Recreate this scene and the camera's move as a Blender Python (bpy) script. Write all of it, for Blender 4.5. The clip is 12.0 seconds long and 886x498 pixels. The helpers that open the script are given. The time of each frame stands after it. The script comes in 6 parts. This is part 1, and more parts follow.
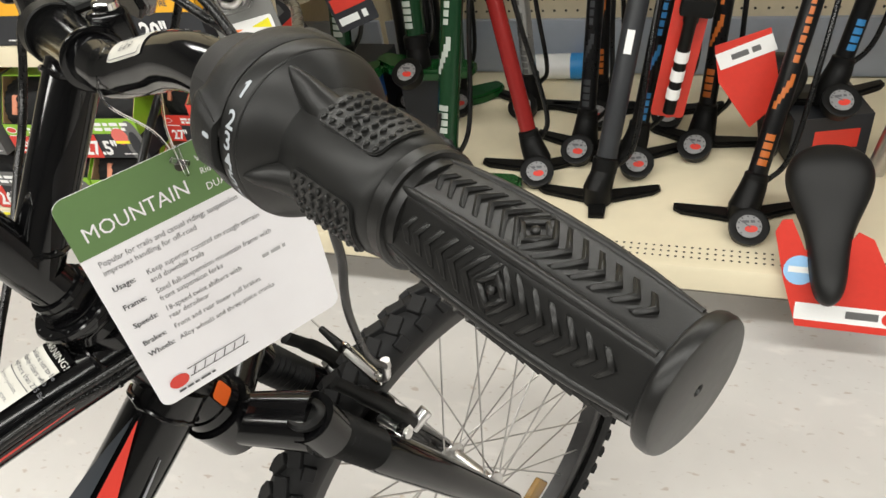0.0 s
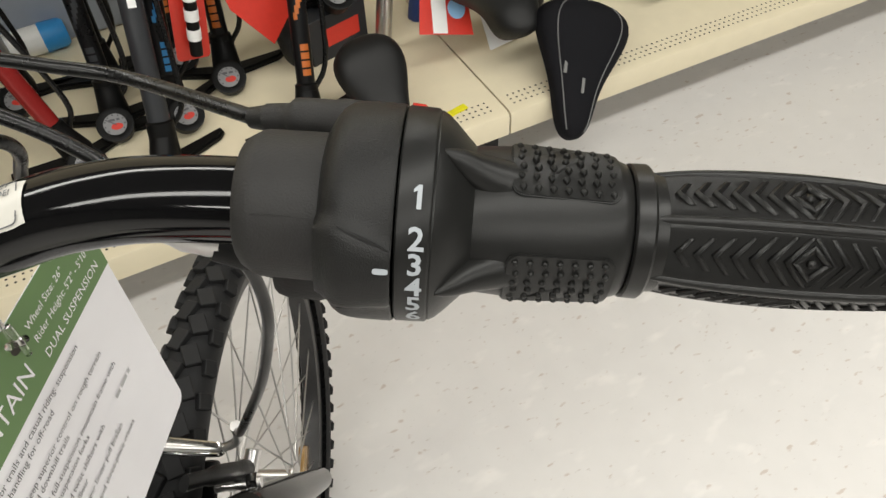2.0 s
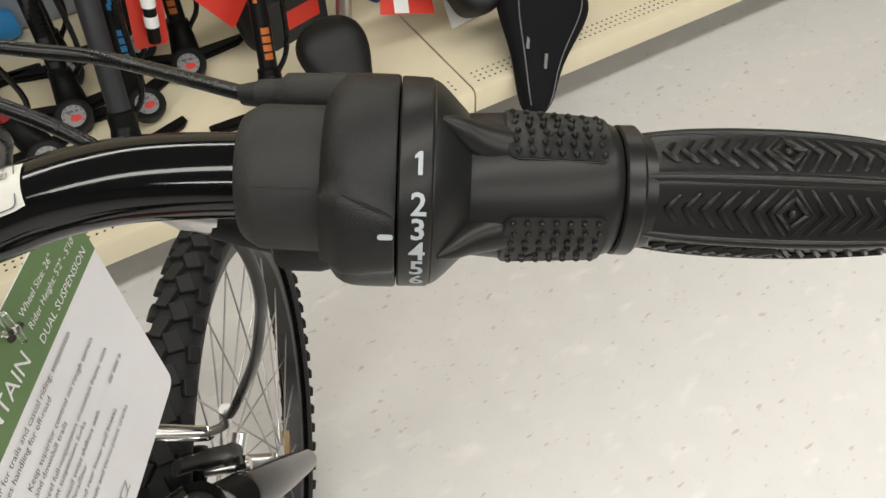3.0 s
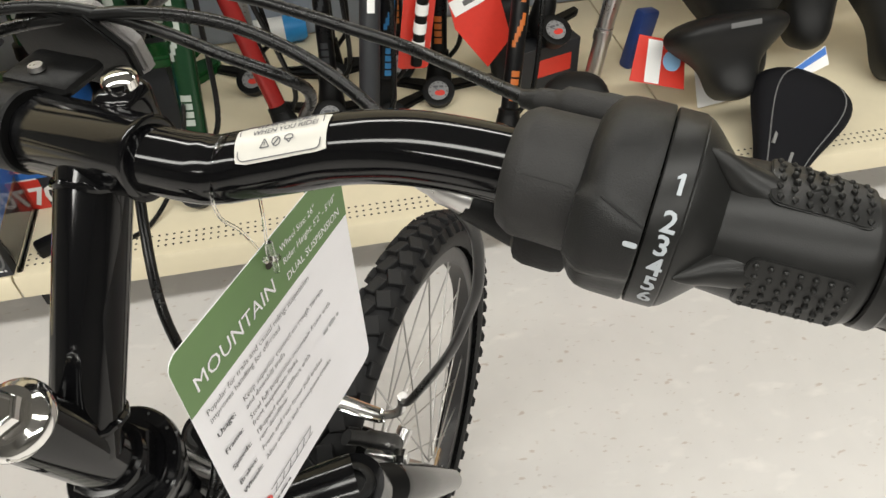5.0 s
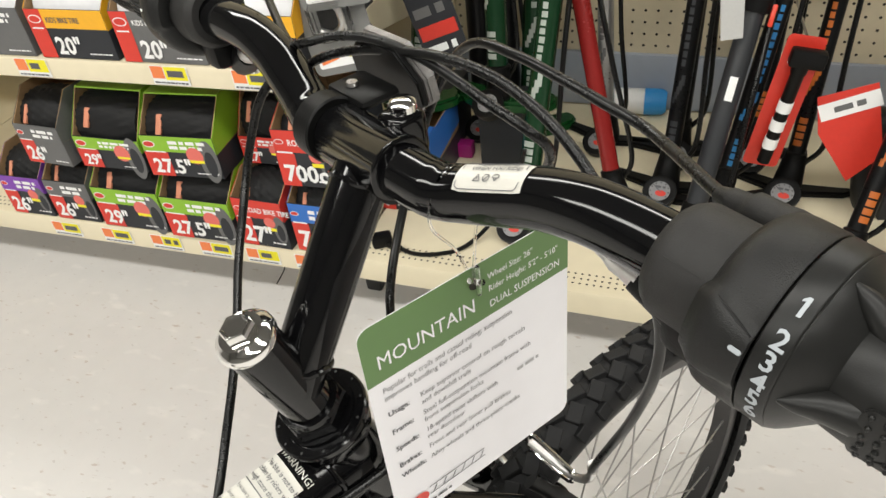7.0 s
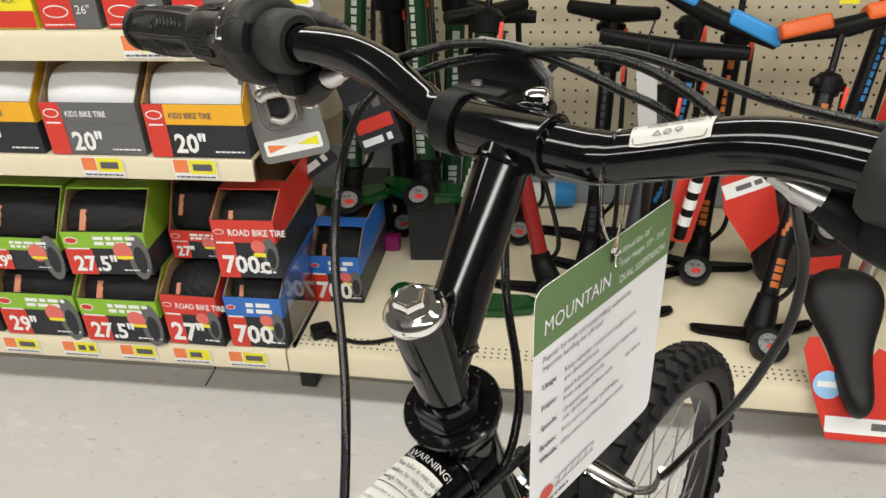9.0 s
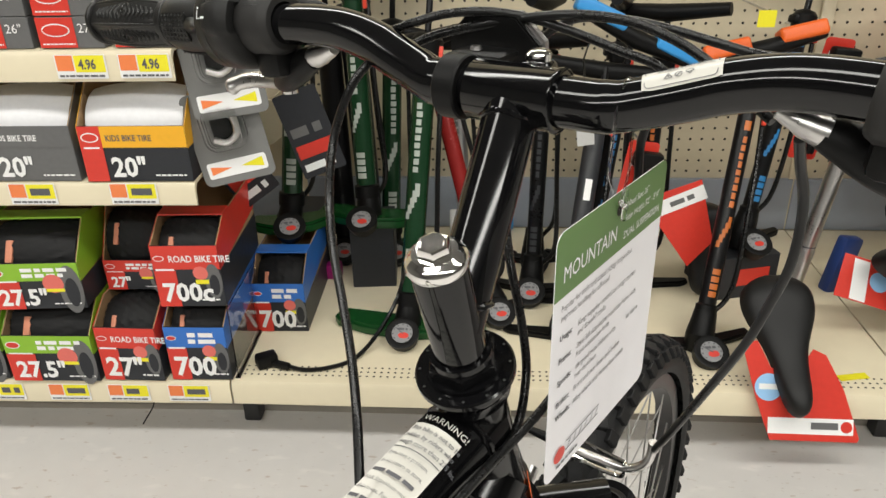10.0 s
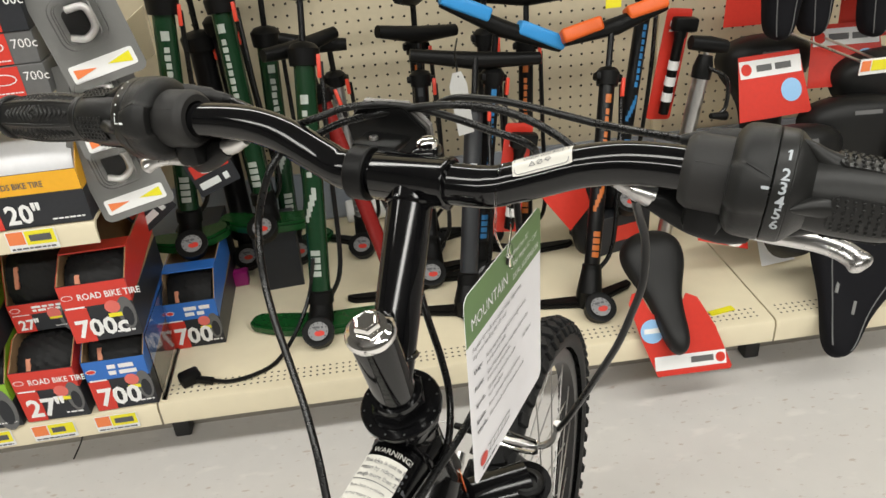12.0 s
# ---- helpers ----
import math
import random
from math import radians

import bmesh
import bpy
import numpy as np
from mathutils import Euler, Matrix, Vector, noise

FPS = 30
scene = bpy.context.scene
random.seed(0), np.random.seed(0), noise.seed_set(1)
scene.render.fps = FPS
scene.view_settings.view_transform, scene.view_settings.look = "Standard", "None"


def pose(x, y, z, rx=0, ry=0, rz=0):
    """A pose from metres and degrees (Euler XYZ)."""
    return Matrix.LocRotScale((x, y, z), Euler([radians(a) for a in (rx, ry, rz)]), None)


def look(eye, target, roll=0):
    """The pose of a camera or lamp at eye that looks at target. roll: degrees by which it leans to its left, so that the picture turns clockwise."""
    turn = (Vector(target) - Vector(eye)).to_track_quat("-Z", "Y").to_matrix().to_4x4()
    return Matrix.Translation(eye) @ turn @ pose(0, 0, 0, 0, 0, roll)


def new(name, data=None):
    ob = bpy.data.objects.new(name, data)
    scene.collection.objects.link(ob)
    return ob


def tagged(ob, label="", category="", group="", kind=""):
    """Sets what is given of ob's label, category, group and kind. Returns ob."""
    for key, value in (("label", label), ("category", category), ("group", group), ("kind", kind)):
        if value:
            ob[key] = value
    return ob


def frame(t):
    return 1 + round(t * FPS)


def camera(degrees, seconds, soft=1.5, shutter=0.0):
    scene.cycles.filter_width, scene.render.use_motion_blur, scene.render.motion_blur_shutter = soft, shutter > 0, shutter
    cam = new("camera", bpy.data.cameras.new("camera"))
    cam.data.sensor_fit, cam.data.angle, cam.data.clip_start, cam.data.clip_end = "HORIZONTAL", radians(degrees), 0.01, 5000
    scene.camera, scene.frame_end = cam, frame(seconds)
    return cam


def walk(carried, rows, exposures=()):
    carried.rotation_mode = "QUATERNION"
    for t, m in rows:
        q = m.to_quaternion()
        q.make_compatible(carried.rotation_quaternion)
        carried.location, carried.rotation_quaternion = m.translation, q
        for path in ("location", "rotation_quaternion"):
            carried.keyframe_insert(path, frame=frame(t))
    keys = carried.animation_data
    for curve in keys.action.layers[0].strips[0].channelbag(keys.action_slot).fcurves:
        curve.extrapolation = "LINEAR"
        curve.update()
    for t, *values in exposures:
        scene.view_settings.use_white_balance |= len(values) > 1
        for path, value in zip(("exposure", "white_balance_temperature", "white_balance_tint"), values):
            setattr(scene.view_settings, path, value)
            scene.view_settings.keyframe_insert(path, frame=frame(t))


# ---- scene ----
cam = camera(61.2, 12.0)
PATH = [
    (0, (0.7839, -1.0118, 1.0104), (0.4788, -0.2929, 0.3857), -10.34),
    (0.5, (0.7314, -0.9931, 1.0125), (0.5980, -0.2574, 0.3484), -7.27),
    (1, (0.6707, -0.9765, 1.0215), (0.7240, -0.2631, 0.3228), -5.31),
    (1.5, (0.6337, -0.9645, 1.0396), (0.8430, -0.3173, 0.3066), -3.98),
    (2, (0.5980, -0.9524, 1.0446), (0.8936, -0.3667, 0.2899), -2.60),
    (2.5, (0.5889, -0.9484, 1.0460), (0.9117, -0.3969, 0.2768), -2.01),
    (2.7, (0.5874, -0.9511, 1.0460), (0.9136, -0.4062, 0.2735), -1.97),
    (4.3, (0.5754, -0.9585, 1.0543), (0.8377, -0.3589, 0.2982), -2.29),
    (4.5, (0.5669, -0.9577, 1.0541), (0.8037, -0.3441, 0.3009), -2.15),
    (5, (0.5632, -0.9704, 1.0468), (0.6816, -0.2800, 0.3331), -2.77),
    (5.5, (0.5769, -0.9768, 1.0487), (0.5543, -0.2434, 0.3693), -4.21),
    (6, (0.5945, -0.9801, 1.0469), (0.4473, -0.2403, 0.3904), -5.52),
    (6.5, (0.6162, -0.9870, 1.0494), (0.3714, -0.2558, 0.4128), -6.85),
    (7, (0.6206, -0.9936, 1.0559), (0.3185, -0.2704, 0.4348), -7.35),
    (7.2, (0.6207, -0.9963, 1.0554), (0.3018, -0.2750, 0.4407), -7.64),
    (8.8, (0.5165, -1.0741, 1.0203), (0.3406, -0.2317, 0.5110), -3.22),
    (9, (0.4965, -1.0790, 1.0156), (0.3509, -0.2243, 0.5175), -2.59),
    (9.5, (0.4685, -1.0928, 0.9926), (0.3817, -0.2149, 0.5217), -1.53),
    (10, (0.4517, -1.1032, 0.9764), (0.4076, -0.2104, 0.5283), -1.20),
    (10.5, (0.4395, -1.1008, 0.9678), (0.4326, -0.2015, 0.5307), -1.42),
    (11, (0.4344, -1.1043, 0.9673), (0.4599, -0.2043, 0.5320), -1.86),
    (11.5, (0.4295, -1.1213, 1.0027), (0.4838, -0.2312, 0.5502), -3.01),
    (12, (0.4414, -1.1505, 1.0713), (0.5335, -0.2898, 0.5707), -4.62),
]
# path end
# the camera's own exposure falls where the pale floor fills the picture
EXPOSURES = [(0, 0.17), (1.2, 0.13), (1.8, -0.02), (2.3, -0.12), (4.5, -0.10), (5.0, 0.06), (5.6, 0.13), (7.2, 0.10), (8.8, 0.0), (12, 0.03)]
walk(cam, [(t, look(e, g, r)) for t, e, g, r in PATH], EXPOSURES)

# ---- world and light: a closed shop hall with long ceiling strips ----
world = bpy.data.worlds.new("hall_air")
scene.world = world
world.use_nodes = True
world.node_tree.nodes["Background"].inputs[0].default_value = (1.0, 0.95, 0.88, 1)
world.node_tree.nodes["Background"].inputs[1].default_value = 0.05
CEIL = 3.7
STRIPS = [(-4.2, 78), (-1.55, 50), (1.9, 56)]          # rows along the aisle: y, watts
for sy, watts in STRIPS:
    lamp = bpy.data.lights.new("strip_light", 'AREA')
    lamp.shape, lamp.size, lamp.size_y = 'RECTANGLE', 9.0, 0.46
    lamp.energy, lamp.color = watts * 3.25, (1.0, 0.985, 0.925)
    new("strip_light", lamp).matrix_basis = pose(0.4, sy, CEIL - 0.09)


# ---- mesh helpers ----
def part(name, bm, material, parent, label="", world=False, flat=False):
    """Links a bmesh as one mesh object under a thing or a part; world: the mesh is given in the place's own axes."""
    if world:
        bm.transform(home(parent).inverted())
    me = bpy.data.meshes.new(name)
    bm.to_mesh(me)
    bm.free()
    if not flat:
        for poly in me.polygons:
            poly.use_smooth = True
        try:
            me.set_sharp_from_angle(angle=radians(38))
        except AttributeError:
            pass
    me.materials.append(material)
    ob = new(name, me)
    ob.parent = parent
    if label:
        ob["label"] = label
    return ob


def home(ob):
    while ob.parent:
        ob = ob.parent
    return ob.matrix_basis.copy()


def thing(name, m, label, category, group="", kind=""):
    ob = new(name)
    ob.empty_display_size = 0.05
    ob.matrix_basis = m
    return tagged(ob, label, category, group, kind)


def solid(name, bm, material, label="", category="", kind="", flat=False, group=""):
    me = bpy.data.meshes.new(name)
    bm.to_mesh(me)
    bm.free()
    if not flat:
        for poly in me.polygons:
            poly.use_smooth = True
        me.set_sharp_from_angle(angle=radians(38))
    me.materials.append(material)
    return tagged(new(name, me), label, category, group, kind)


def add(bm, other):
    """Adds another bmesh to bm and frees it."""
    me = bpy.data.meshes.new("tmp")
    other.to_mesh(me)
    other.free()
    bm.from_mesh(me)
    bpy.data.meshes.remove(me)
    return bm


def b_box(x0, x1, y0, y1, z0, z1, bevel=0.0, seg=2):
    bm = bmesh.new()
    bmesh.ops.create_cube(bm, size=1)
    for v in bm.verts:
        v.co = Vector(((x0 + x1) / 2 + v.co.x * (x1 - x0), (y0 + y1) / 2 + v.co.y * (y1 - y0), (z0 + z1) / 2 + v.co.z * (z1 - z0)))
    if bevel:
        bmesh.ops.bevel(bm, geom=bm.edges[:], offset=bevel, segments=seg, affect='EDGES', profile=0.5)
    return bm


def b_lathe(profile, seg=32, warp=None):
    """Turns rows of (x, radius) about the x axis; warp(x, angle) scales the radius."""
    bm = bmesh.new()
    rings = []
    for x, r in profile:
        if r < 1e-5:
            rings.append([bm.verts.new((x, 0, 0))])
        else:
            ring = []
            for k in range(seg):
                a = 2 * math.pi * k / seg
                q = r * (warp(x, a) if warp else 1)
                ring.append(bm.verts.new((x, -q * math.sin(a), q * math.cos(a))))
            rings.append(ring)
    for A, B in zip(rings, rings[1:]):
        for k in range(seg):
            l = (k + 1) % seg
            if len(A) == 1 and len(B) > 1:
                bm.faces.new((A[0], B[l], B[k]))
            elif len(B) == 1 and len(A) > 1:
                bm.faces.new((A[k], A[l], B[0]))
            elif len(A) > 1:
                bm.faces.new((A[k], A[l], B[l], B[k]))
    bmesh.ops.recalc_face_normals(bm, faces=bm.faces[:])
    return bm


def spline(points, n=8):
    """A smooth line through the points."""
    P = [Vector(p) for p in points]
    P = [2 * P[0] - P[1]] + P + [2 * P[-1] - P[-2]]
    out = []
    for i in range(1, len(P) - 2):
        a, b, c, d = P[i - 1:i + 3]
        for k in range(n):
            t = k / n
            out.append(0.5 * (2 * b + (c - a) * t + (2 * a - 5 * b + 4 * c - d) * t * t + (3 * b - a - 3 * c + d) * t ** 3))
    return out + [P[-2]]


def b_tube(points, r, seg=12, caps=True, flatten=1.0):
    """A round tube along points; r is a radius or one for each point."""
    bm = bmesh.new()
    P = [Vector(p) for p in points]
    R = r if isinstance(r, (list, tuple)) else [r] * len(P)
    side = None
    rings = []
    for i, p in enumerate(P):
        t = (P[min(i + 1, len(P) - 1)] - P[max(i - 1, 0)]).normalized()
        if side is None:
            side = t.orthogonal().normalized()
        side = (side - t * side.dot(t)).normalized()
        up = t.cross(side)
        rings.append([bm.verts.new(p + R[i] * (side * math.cos(2 * math.pi * k / seg) + flatten * up * math.sin(2 * math.pi * k / seg))) for k in range(seg)])
    for A, B in zip(rings, rings[1:]):
        for k in range(seg):
            l = (k + 1) % seg
            bm.faces.new((A[k], A[l], B[l], B[k]))
    if caps:
        bm.faces.new(rings[0][::-1])
        bm.faces.new(rings[-1])
    bmesh.ops.recalc_face_normals(bm, faces=bm.faces[:])
    return bm


def b_plate(outline, t, bevel=0.0):
    """A flat plate in the xy plane, t thick, from an outline."""
    bm = bmesh.new()
    face = bm.faces.new([bm.verts.new((x, y, 0)) for x, y in outline])
    if face.normal.z < 0:
        face.normal_flip()
    got = bmesh.ops.extrude_face_region(bm, geom=[face])
    for v in got["geom"]:
        if isinstance(v, bmesh.types.BMVert):
            v.co.z += t
    bmesh.ops.recalc_face_normals(bm, faces=bm.faces[:])
    if bevel:
        bmesh.ops.bevel(bm, geom=[e for e in bm.edges if abs(e.verts[0].co.z - e.verts[1].co.z) < 1e-7], offset=bevel, segments=2, affect='EDGES')
    return bm


def rounded(w, h, r, n=5, x0=0.0, y0=0.0):
    pts = []
    for cx, cy, a0 in ((w - r, h - r, 0), (r, h - r, 90), (r, r, 180), (w - r, r, 270)):
        for k in range(n + 1):
            a = radians(a0 + 90 * k / n)
            pts.append((x0 + cx + r * math.cos(a), y0 + cy + r * math.sin(a)))
    return pts


LETTERS = {}


def b_text(words, size, spacing=1.0, wide=1.0, bold=0.0):
    """Flat lettering in the xy plane, its baseline on the x axis, size is the height of a capital."""
    key = (words, bold)
    if key not in LETTERS:
        cu = bpy.data.curves.new("letters", 'FONT')
        cu.body, cu.resolution_u, cu.space_character = words, 2, spacing
        cu.offset = bold
        ob = bpy.data.objects.new("letters", cu)
        LETTERS[key] = bpy.data.meshes.new_from_object(ob)
        bpy.data.objects.remove(ob)
    bm = bmesh.new()
    bm.from_mesh(LETTERS[key])
    k = size / 0.69
    bm.transform(Matrix.Diagonal((k * wide, k, k, 1)))
    return bm


def b_dashes(width, size, seed):
    """Unreadable small print: plain bars of the size of its words."""
    rnd = random.Random(seed)
    bm = bmesh.new()
    x = 0.0
    while x < width:
        w = min(size * rnd.uniform(1.2, 4.0), width - x)
        if w > size * 0.5:
            add(bm, b_flat(x, x + w, 0, size))
        x += w + size * 0.6
    return bm


def b_flat(x0, x1, y0, y1, z=0.0):
    bm = bmesh.new()
    bm.faces.new([bm.verts.new(p) for p in ((x0, y0, z), (x1, y0, z), (x1, y1, z), (x0, y1, z))])
    return bm


def b_disc(r, seg=20, z=0.0, x=0.0, y=0.0, sy=1.0):
    bm = bmesh.new()
    bm.faces.new([bm.verts.new((x + r * math.cos(2 * math.pi * k / seg), y + sy * r * math.sin(2 * math.pi * k / seg), z)) for k in range(seg)])
    return bm


def frame_of(origin, x, y, z):
    m = Matrix((Vector(x), Vector(y), Vector(z))).transposed().to_4x4()
    m.translation = Vector(origin)
    return m


def moved(bm, m):
    bm.transform(m)
    return bm


def shift(bm, x=0, y=0, z=0):
    bm.transform(Matrix.Translation((x, y, z)))
    return bm


# ---- materials ----
def mat(name, color, rough=0.5, metal=0.0, vary=0.12, scale=60.0, bump=0.0, bump_scale=400.0, wear=0.0, coat=0.0, second=None, rvary=0.1, spec=0.5):
    """A painted, moulded or metal surface: base colour with stains at a large scale and grain at a fine one."""
    m = bpy.data.materials.new(name)
    m.use_nodes = True
    nt = m.node_tree
    p = nt.nodes["Principled BSDF"]
    p.inputs["Roughness"].default_value = rough
    p.inputs["Metallic"].default_value = metal
    p.inputs["Coat Weight"].default_value = coat
    p.inputs["Specular IOR Level"].default_value = spec
    p.inputs["Coat Roughness"].default_value = 0.06
    co = nt.nodes.new("ShaderNodeTexCoord")
    big = nt.nodes.new("ShaderNodeTexNoise")
    big.inputs["Scale"].default_value, big.inputs["Detail"].default_value = scale * 0.15, 3
    fine = nt.nodes.new("ShaderNodeTexNoise")
    fine.inputs["Scale"].default_value, fine.inputs["Detail"].default_value = scale * 4, 4
    for n in (big, fine):
        nt.links.new(co.outputs["Object"], n.inputs["Vector"])
    both = nt.nodes.new("ShaderNodeMath")
    both.operation = 'MULTIPLY_ADD'
    both.inputs[1].default_value = 0.6
    nt.links.new(big.outputs["Fac"], both.inputs[0])
    scaled = nt.nodes.new("ShaderNodeMath")
    scaled.operation = 'MULTIPLY'
    scaled.inputs[1].default_value = 0.4
    nt.links.new(fine.outputs["Fac"], scaled.inputs[0])
    nt.links.new(scaled.outputs[0], both.inputs[2])
    ramp = nt.nodes.new("ShaderNodeValToRGB")
    dark = [c * (1 - vary) for c in color] if second is None else second
    lite = [min(1, c * (1 + vary)) for c in color]
    ramp.color_ramp.elements[0].position, ramp.color_ramp.elements[1].position = 0.3, 0.7
    ramp.color_ramp.elements[0].color, ramp.color_ramp.elements[1].color = (*dark, 1), (*lite, 1)
    nt.links.new(both.outputs[0], ramp.inputs["Fac"])
    nt.links.new(ramp.outputs["Color"], p.inputs["Base Color"])
    rr = nt.nodes.new("ShaderNodeMapRange")
    rr.inputs["To Min"].default_value, rr.inputs["To Max"].default_value = max(0.02, rough - rvary), min(1, rough + rvary)
    nt.links.new(both.outputs[0], rr.inputs["Value"])
    nt.links.new(rr.outputs["Result"], p.inputs["Roughness"])
    if bump:
        g = nt.nodes.new("ShaderNodeTexNoise")
        g.inputs["Scale"].default_value, g.inputs["Detail"].default_value = bump_scale, 3
        nt.links.new(co.outputs["Object"], g.inputs["Vector"])
        b = nt.nodes.new("ShaderNodeBump")
        b.inputs["Strength"].default_value, b.inputs["Distance"].default_value = bump, 0.0006
        nt.links.new(g.outputs["Fac"], b.inputs["Height"])
        nt.links.new(b.outputs["Normal"], p.inputs["Normal"])
    return m


def floor_material():
    """White vinyl floor with tan and grey flecks under a worn wax."""
    m = mat("vinyl_floor", (0.63, 0.61, 0.59), 0.36, vary=0.05, scale=5, rvary=0.08)
    nt = m.node_tree
    p = nt.nodes["Principled BSDF"]
    old = p.inputs["Base Color"].links[0].from_socket
    co = nt.nodes.new("ShaderNodeTexCoord")
    mp = nt.nodes.new("ShaderNodeMapping")
    mp.inputs["Scale"].default_value = (1.0, 2.2, 1.0)
    mp.inputs["Rotation"].default_value = (0, 0, 0.6)
    nt.links.new(co.outputs["Object"], mp.inputs["Vector"])
    last = old
    for sc, lo, hi, col in ((34, 0.66, 0.72, (0.42, 0.33, 0.27)), (55, 0.67, 0.74, (0.46, 0.42, 0.39)), (14, 0.60, 0.75, (0.76, 0.73, 0.70))):
        n = nt.nodes.new("ShaderNodeTexNoise")
        n.inputs["Scale"].default_value, n.inputs["Detail"].default_value = sc, 2.5
        nt.links.new(mp.outputs["Vector"], n.inputs["Vector"])
        r = nt.nodes.new("ShaderNodeMapRange")
        r.inputs["From Min"].default_value, r.inputs["From Max"].default_value = lo, hi
        nt.links.new(n.outputs["Fac"], r.inputs["Value"])
        k = nt.nodes.new("ShaderNodeMath")
        k.operation = 'MULTIPLY'
        k.inputs[1].default_value = 0.6
        nt.links.new(r.outputs["Result"], k.inputs[0])
        mx = nt.nodes.new("ShaderNodeMixRGB")
        mx.inputs["Color2"].default_value = (*col, 1)
        nt.links.new(k.outputs[0], mx.inputs["Fac"])
        nt.links.new(last, mx.inputs["Color1"])
        last = mx.outputs["Color"]
    nt.links.new(last, p.inputs["Base Color"])
    return m


def glass_material(name, tint=(1, 1, 1), rough=0.05):
    m = bpy.data.materials.new(name)
    m.use_nodes = True
    p = m.node_tree.nodes["Principled BSDF"]
    p.inputs["Base Color"].default_value = (*tint, 1)
    p.inputs["Transmission Weight"].default_value = 1.0
    p.inputs["Roughness"].default_value = rough
    p.inputs["IOR"].default_value = 1.3
    return m


M_PAINT = mat("black_gloss_paint", (0.0032, 0.0032, 0.0036), 0.085, vary=0.2, scale=30, coat=0.0, rvary=0.025, spec=0.42)
M_FRAME = mat("black_frame_paint", (0.0036, 0.0036, 0.004), 0.13, vary=0.2, scale=20, coat=0.0, rvary=0.03, spec=0.36)
M_RUBBER = mat("grip_rubber", (0.0098, 0.0096, 0.0092), 0.34, vary=0.18, scale=90, bump=0.08, bump_scale=2200, spec=0.36)
M_SOFT = mat("shifter_rubber", (0.0115, 0.0115, 0.0110), 0.38, vary=0.15, scale=70, bump=0.08, bump_scale=2200, spec=0.30)
M_BOOT = mat("boot_rubber", (0.022, 0.0213, 0.0207), 0.55, vary=0.25, scale=45, bump=0.3, bump_scale=1500, spec=0.30)
M_PLASTIC = mat("shifter_plastic", (0.0115, 0.0115, 0.0112), 0.38, vary=0.15, scale=60, bump=0.35, bump_scale=2200, spec=0.28)
M_DULL = mat("dull_black_plastic", (0.0052, 0.0052, 0.0052), 0.42, vary=0.2, scale=50, bump=0.2, bump_scale=900, spec=0.17)
M_CHROME = mat("polished_chrome", (0.80, 0.79, 0.77), 0.10, 1.0, vary=0.05, scale=40, rvary=0.05)
M_ALLOY = mat("brushed_alloy", (0.62, 0.61, 0.60), 0.30, 1.0, vary=0.1, scale=60, rvary=0.12)
M_WIRE = mat("spoke_steel", (0.45, 0.44, 0.43), 0.35, 1.0, vary=0.1)
M_CABLE = mat("cable_housing", (0.0055, 0.0055, 0.0055), 0.28, vary=0.2, scale=80, rvary=0.06, spec=0.35)
M_PRINT = mat("white_print", (0.828, 0.870, 0.870), 0.5, vary=0.04)
M_NUMBER = mat("pale_grey_print", (0.40, 0.43, 0.46), 0.5, vary=0.06)
M_TYRE = mat("tyre_rubber", (0.010, 0.010, 0.0105), 0.6, vary=0.2, scale=40, bump=0.2, bump_scale=600, spec=0.25)
M_RIM = mat("black_rim", (0.035, 0.034, 0.034), 0.35, 0.4, vary=0.15)
M_PAPER = mat("tag_card", (0.851, 0.839, 0.870), 0.42, vary=0.03, scale=12)
M_GREEN = mat("green_ink", (0.105, 0.20, 0.062), 0.42, vary=0.05, scale=30)
M_INK = mat("grey_ink", (0.10, 0.10, 0.11), 0.6, vary=0.1)
M_FAINT = mat("faint_print", (0.42, 0.42, 0.43), 0.6, vary=0.06)
M_LABEL = mat("sticker_paper", (0.598, 0.581, 0.529), 0.35, vary=0.03)
M_CLEAR = glass_material("clear_plastic")
M_RED = mat("red_print", (0.66, 0.040, 0.024), 0.40, vary=0.08, scale=25)
M_ORANGE = mat("orange_plastic", (0.78, 0.125, 0.012), 0.40, vary=0.06)
M_BLUE = mat("sky_blue_plastic", (0.035, 0.30, 0.70), 0.40, vary=0.06)
M_PUMPGREEN = mat("green_lacquer", (0.008, 0.070, 0.016), 0.22, 0.15, vary=0.12, scale=25)
M_PUMPBARREL = mat("dark_green_barrel", (0.010, 0.046, 0.018), 0.24, 0.15, vary=0.15, scale=25)
M_PUMPBLACK = mat("black_steel_tube", (0.0065, 0.0065, 0.007), 0.30, vary=0.15, spec=0.25)
M_PUMPGREY = mat("charcoal_tube", (0.030, 0.032, 0.036), 0.36, vary=0.12)
M_PUMPRED = mat("red_lacquer", (0.26, 0.018, 0.016), 0.25, 0.1, vary=0.1)
M_CREAM = mat("cream_shelf_paint", (0.759, 0.678, 0.494), 0.38, vary=0.05, scale=8, rvary=0.08)
M_PEG = mat("tan_pegboard", (0.644, 0.564, 0.402), 0.60, vary=0.07, scale=14, bump=0.15, bump_scale=300)
# no openings are cut: this dark colour stands in for shade inside holes
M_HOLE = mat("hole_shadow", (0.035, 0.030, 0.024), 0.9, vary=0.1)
M_RAIL = mat("grey_blue_rail", (0.345, 0.380, 0.437), 0.45, vary=0.06, scale=10)
M_KICK = mat("dark_kick_plate", (0.30, 0.275, 0.235), 0.55, vary=0.1, scale=10)
M_FOOT = mat("black_foot", (0.02, 0.02, 0.02), 0.6, vary=0.1)
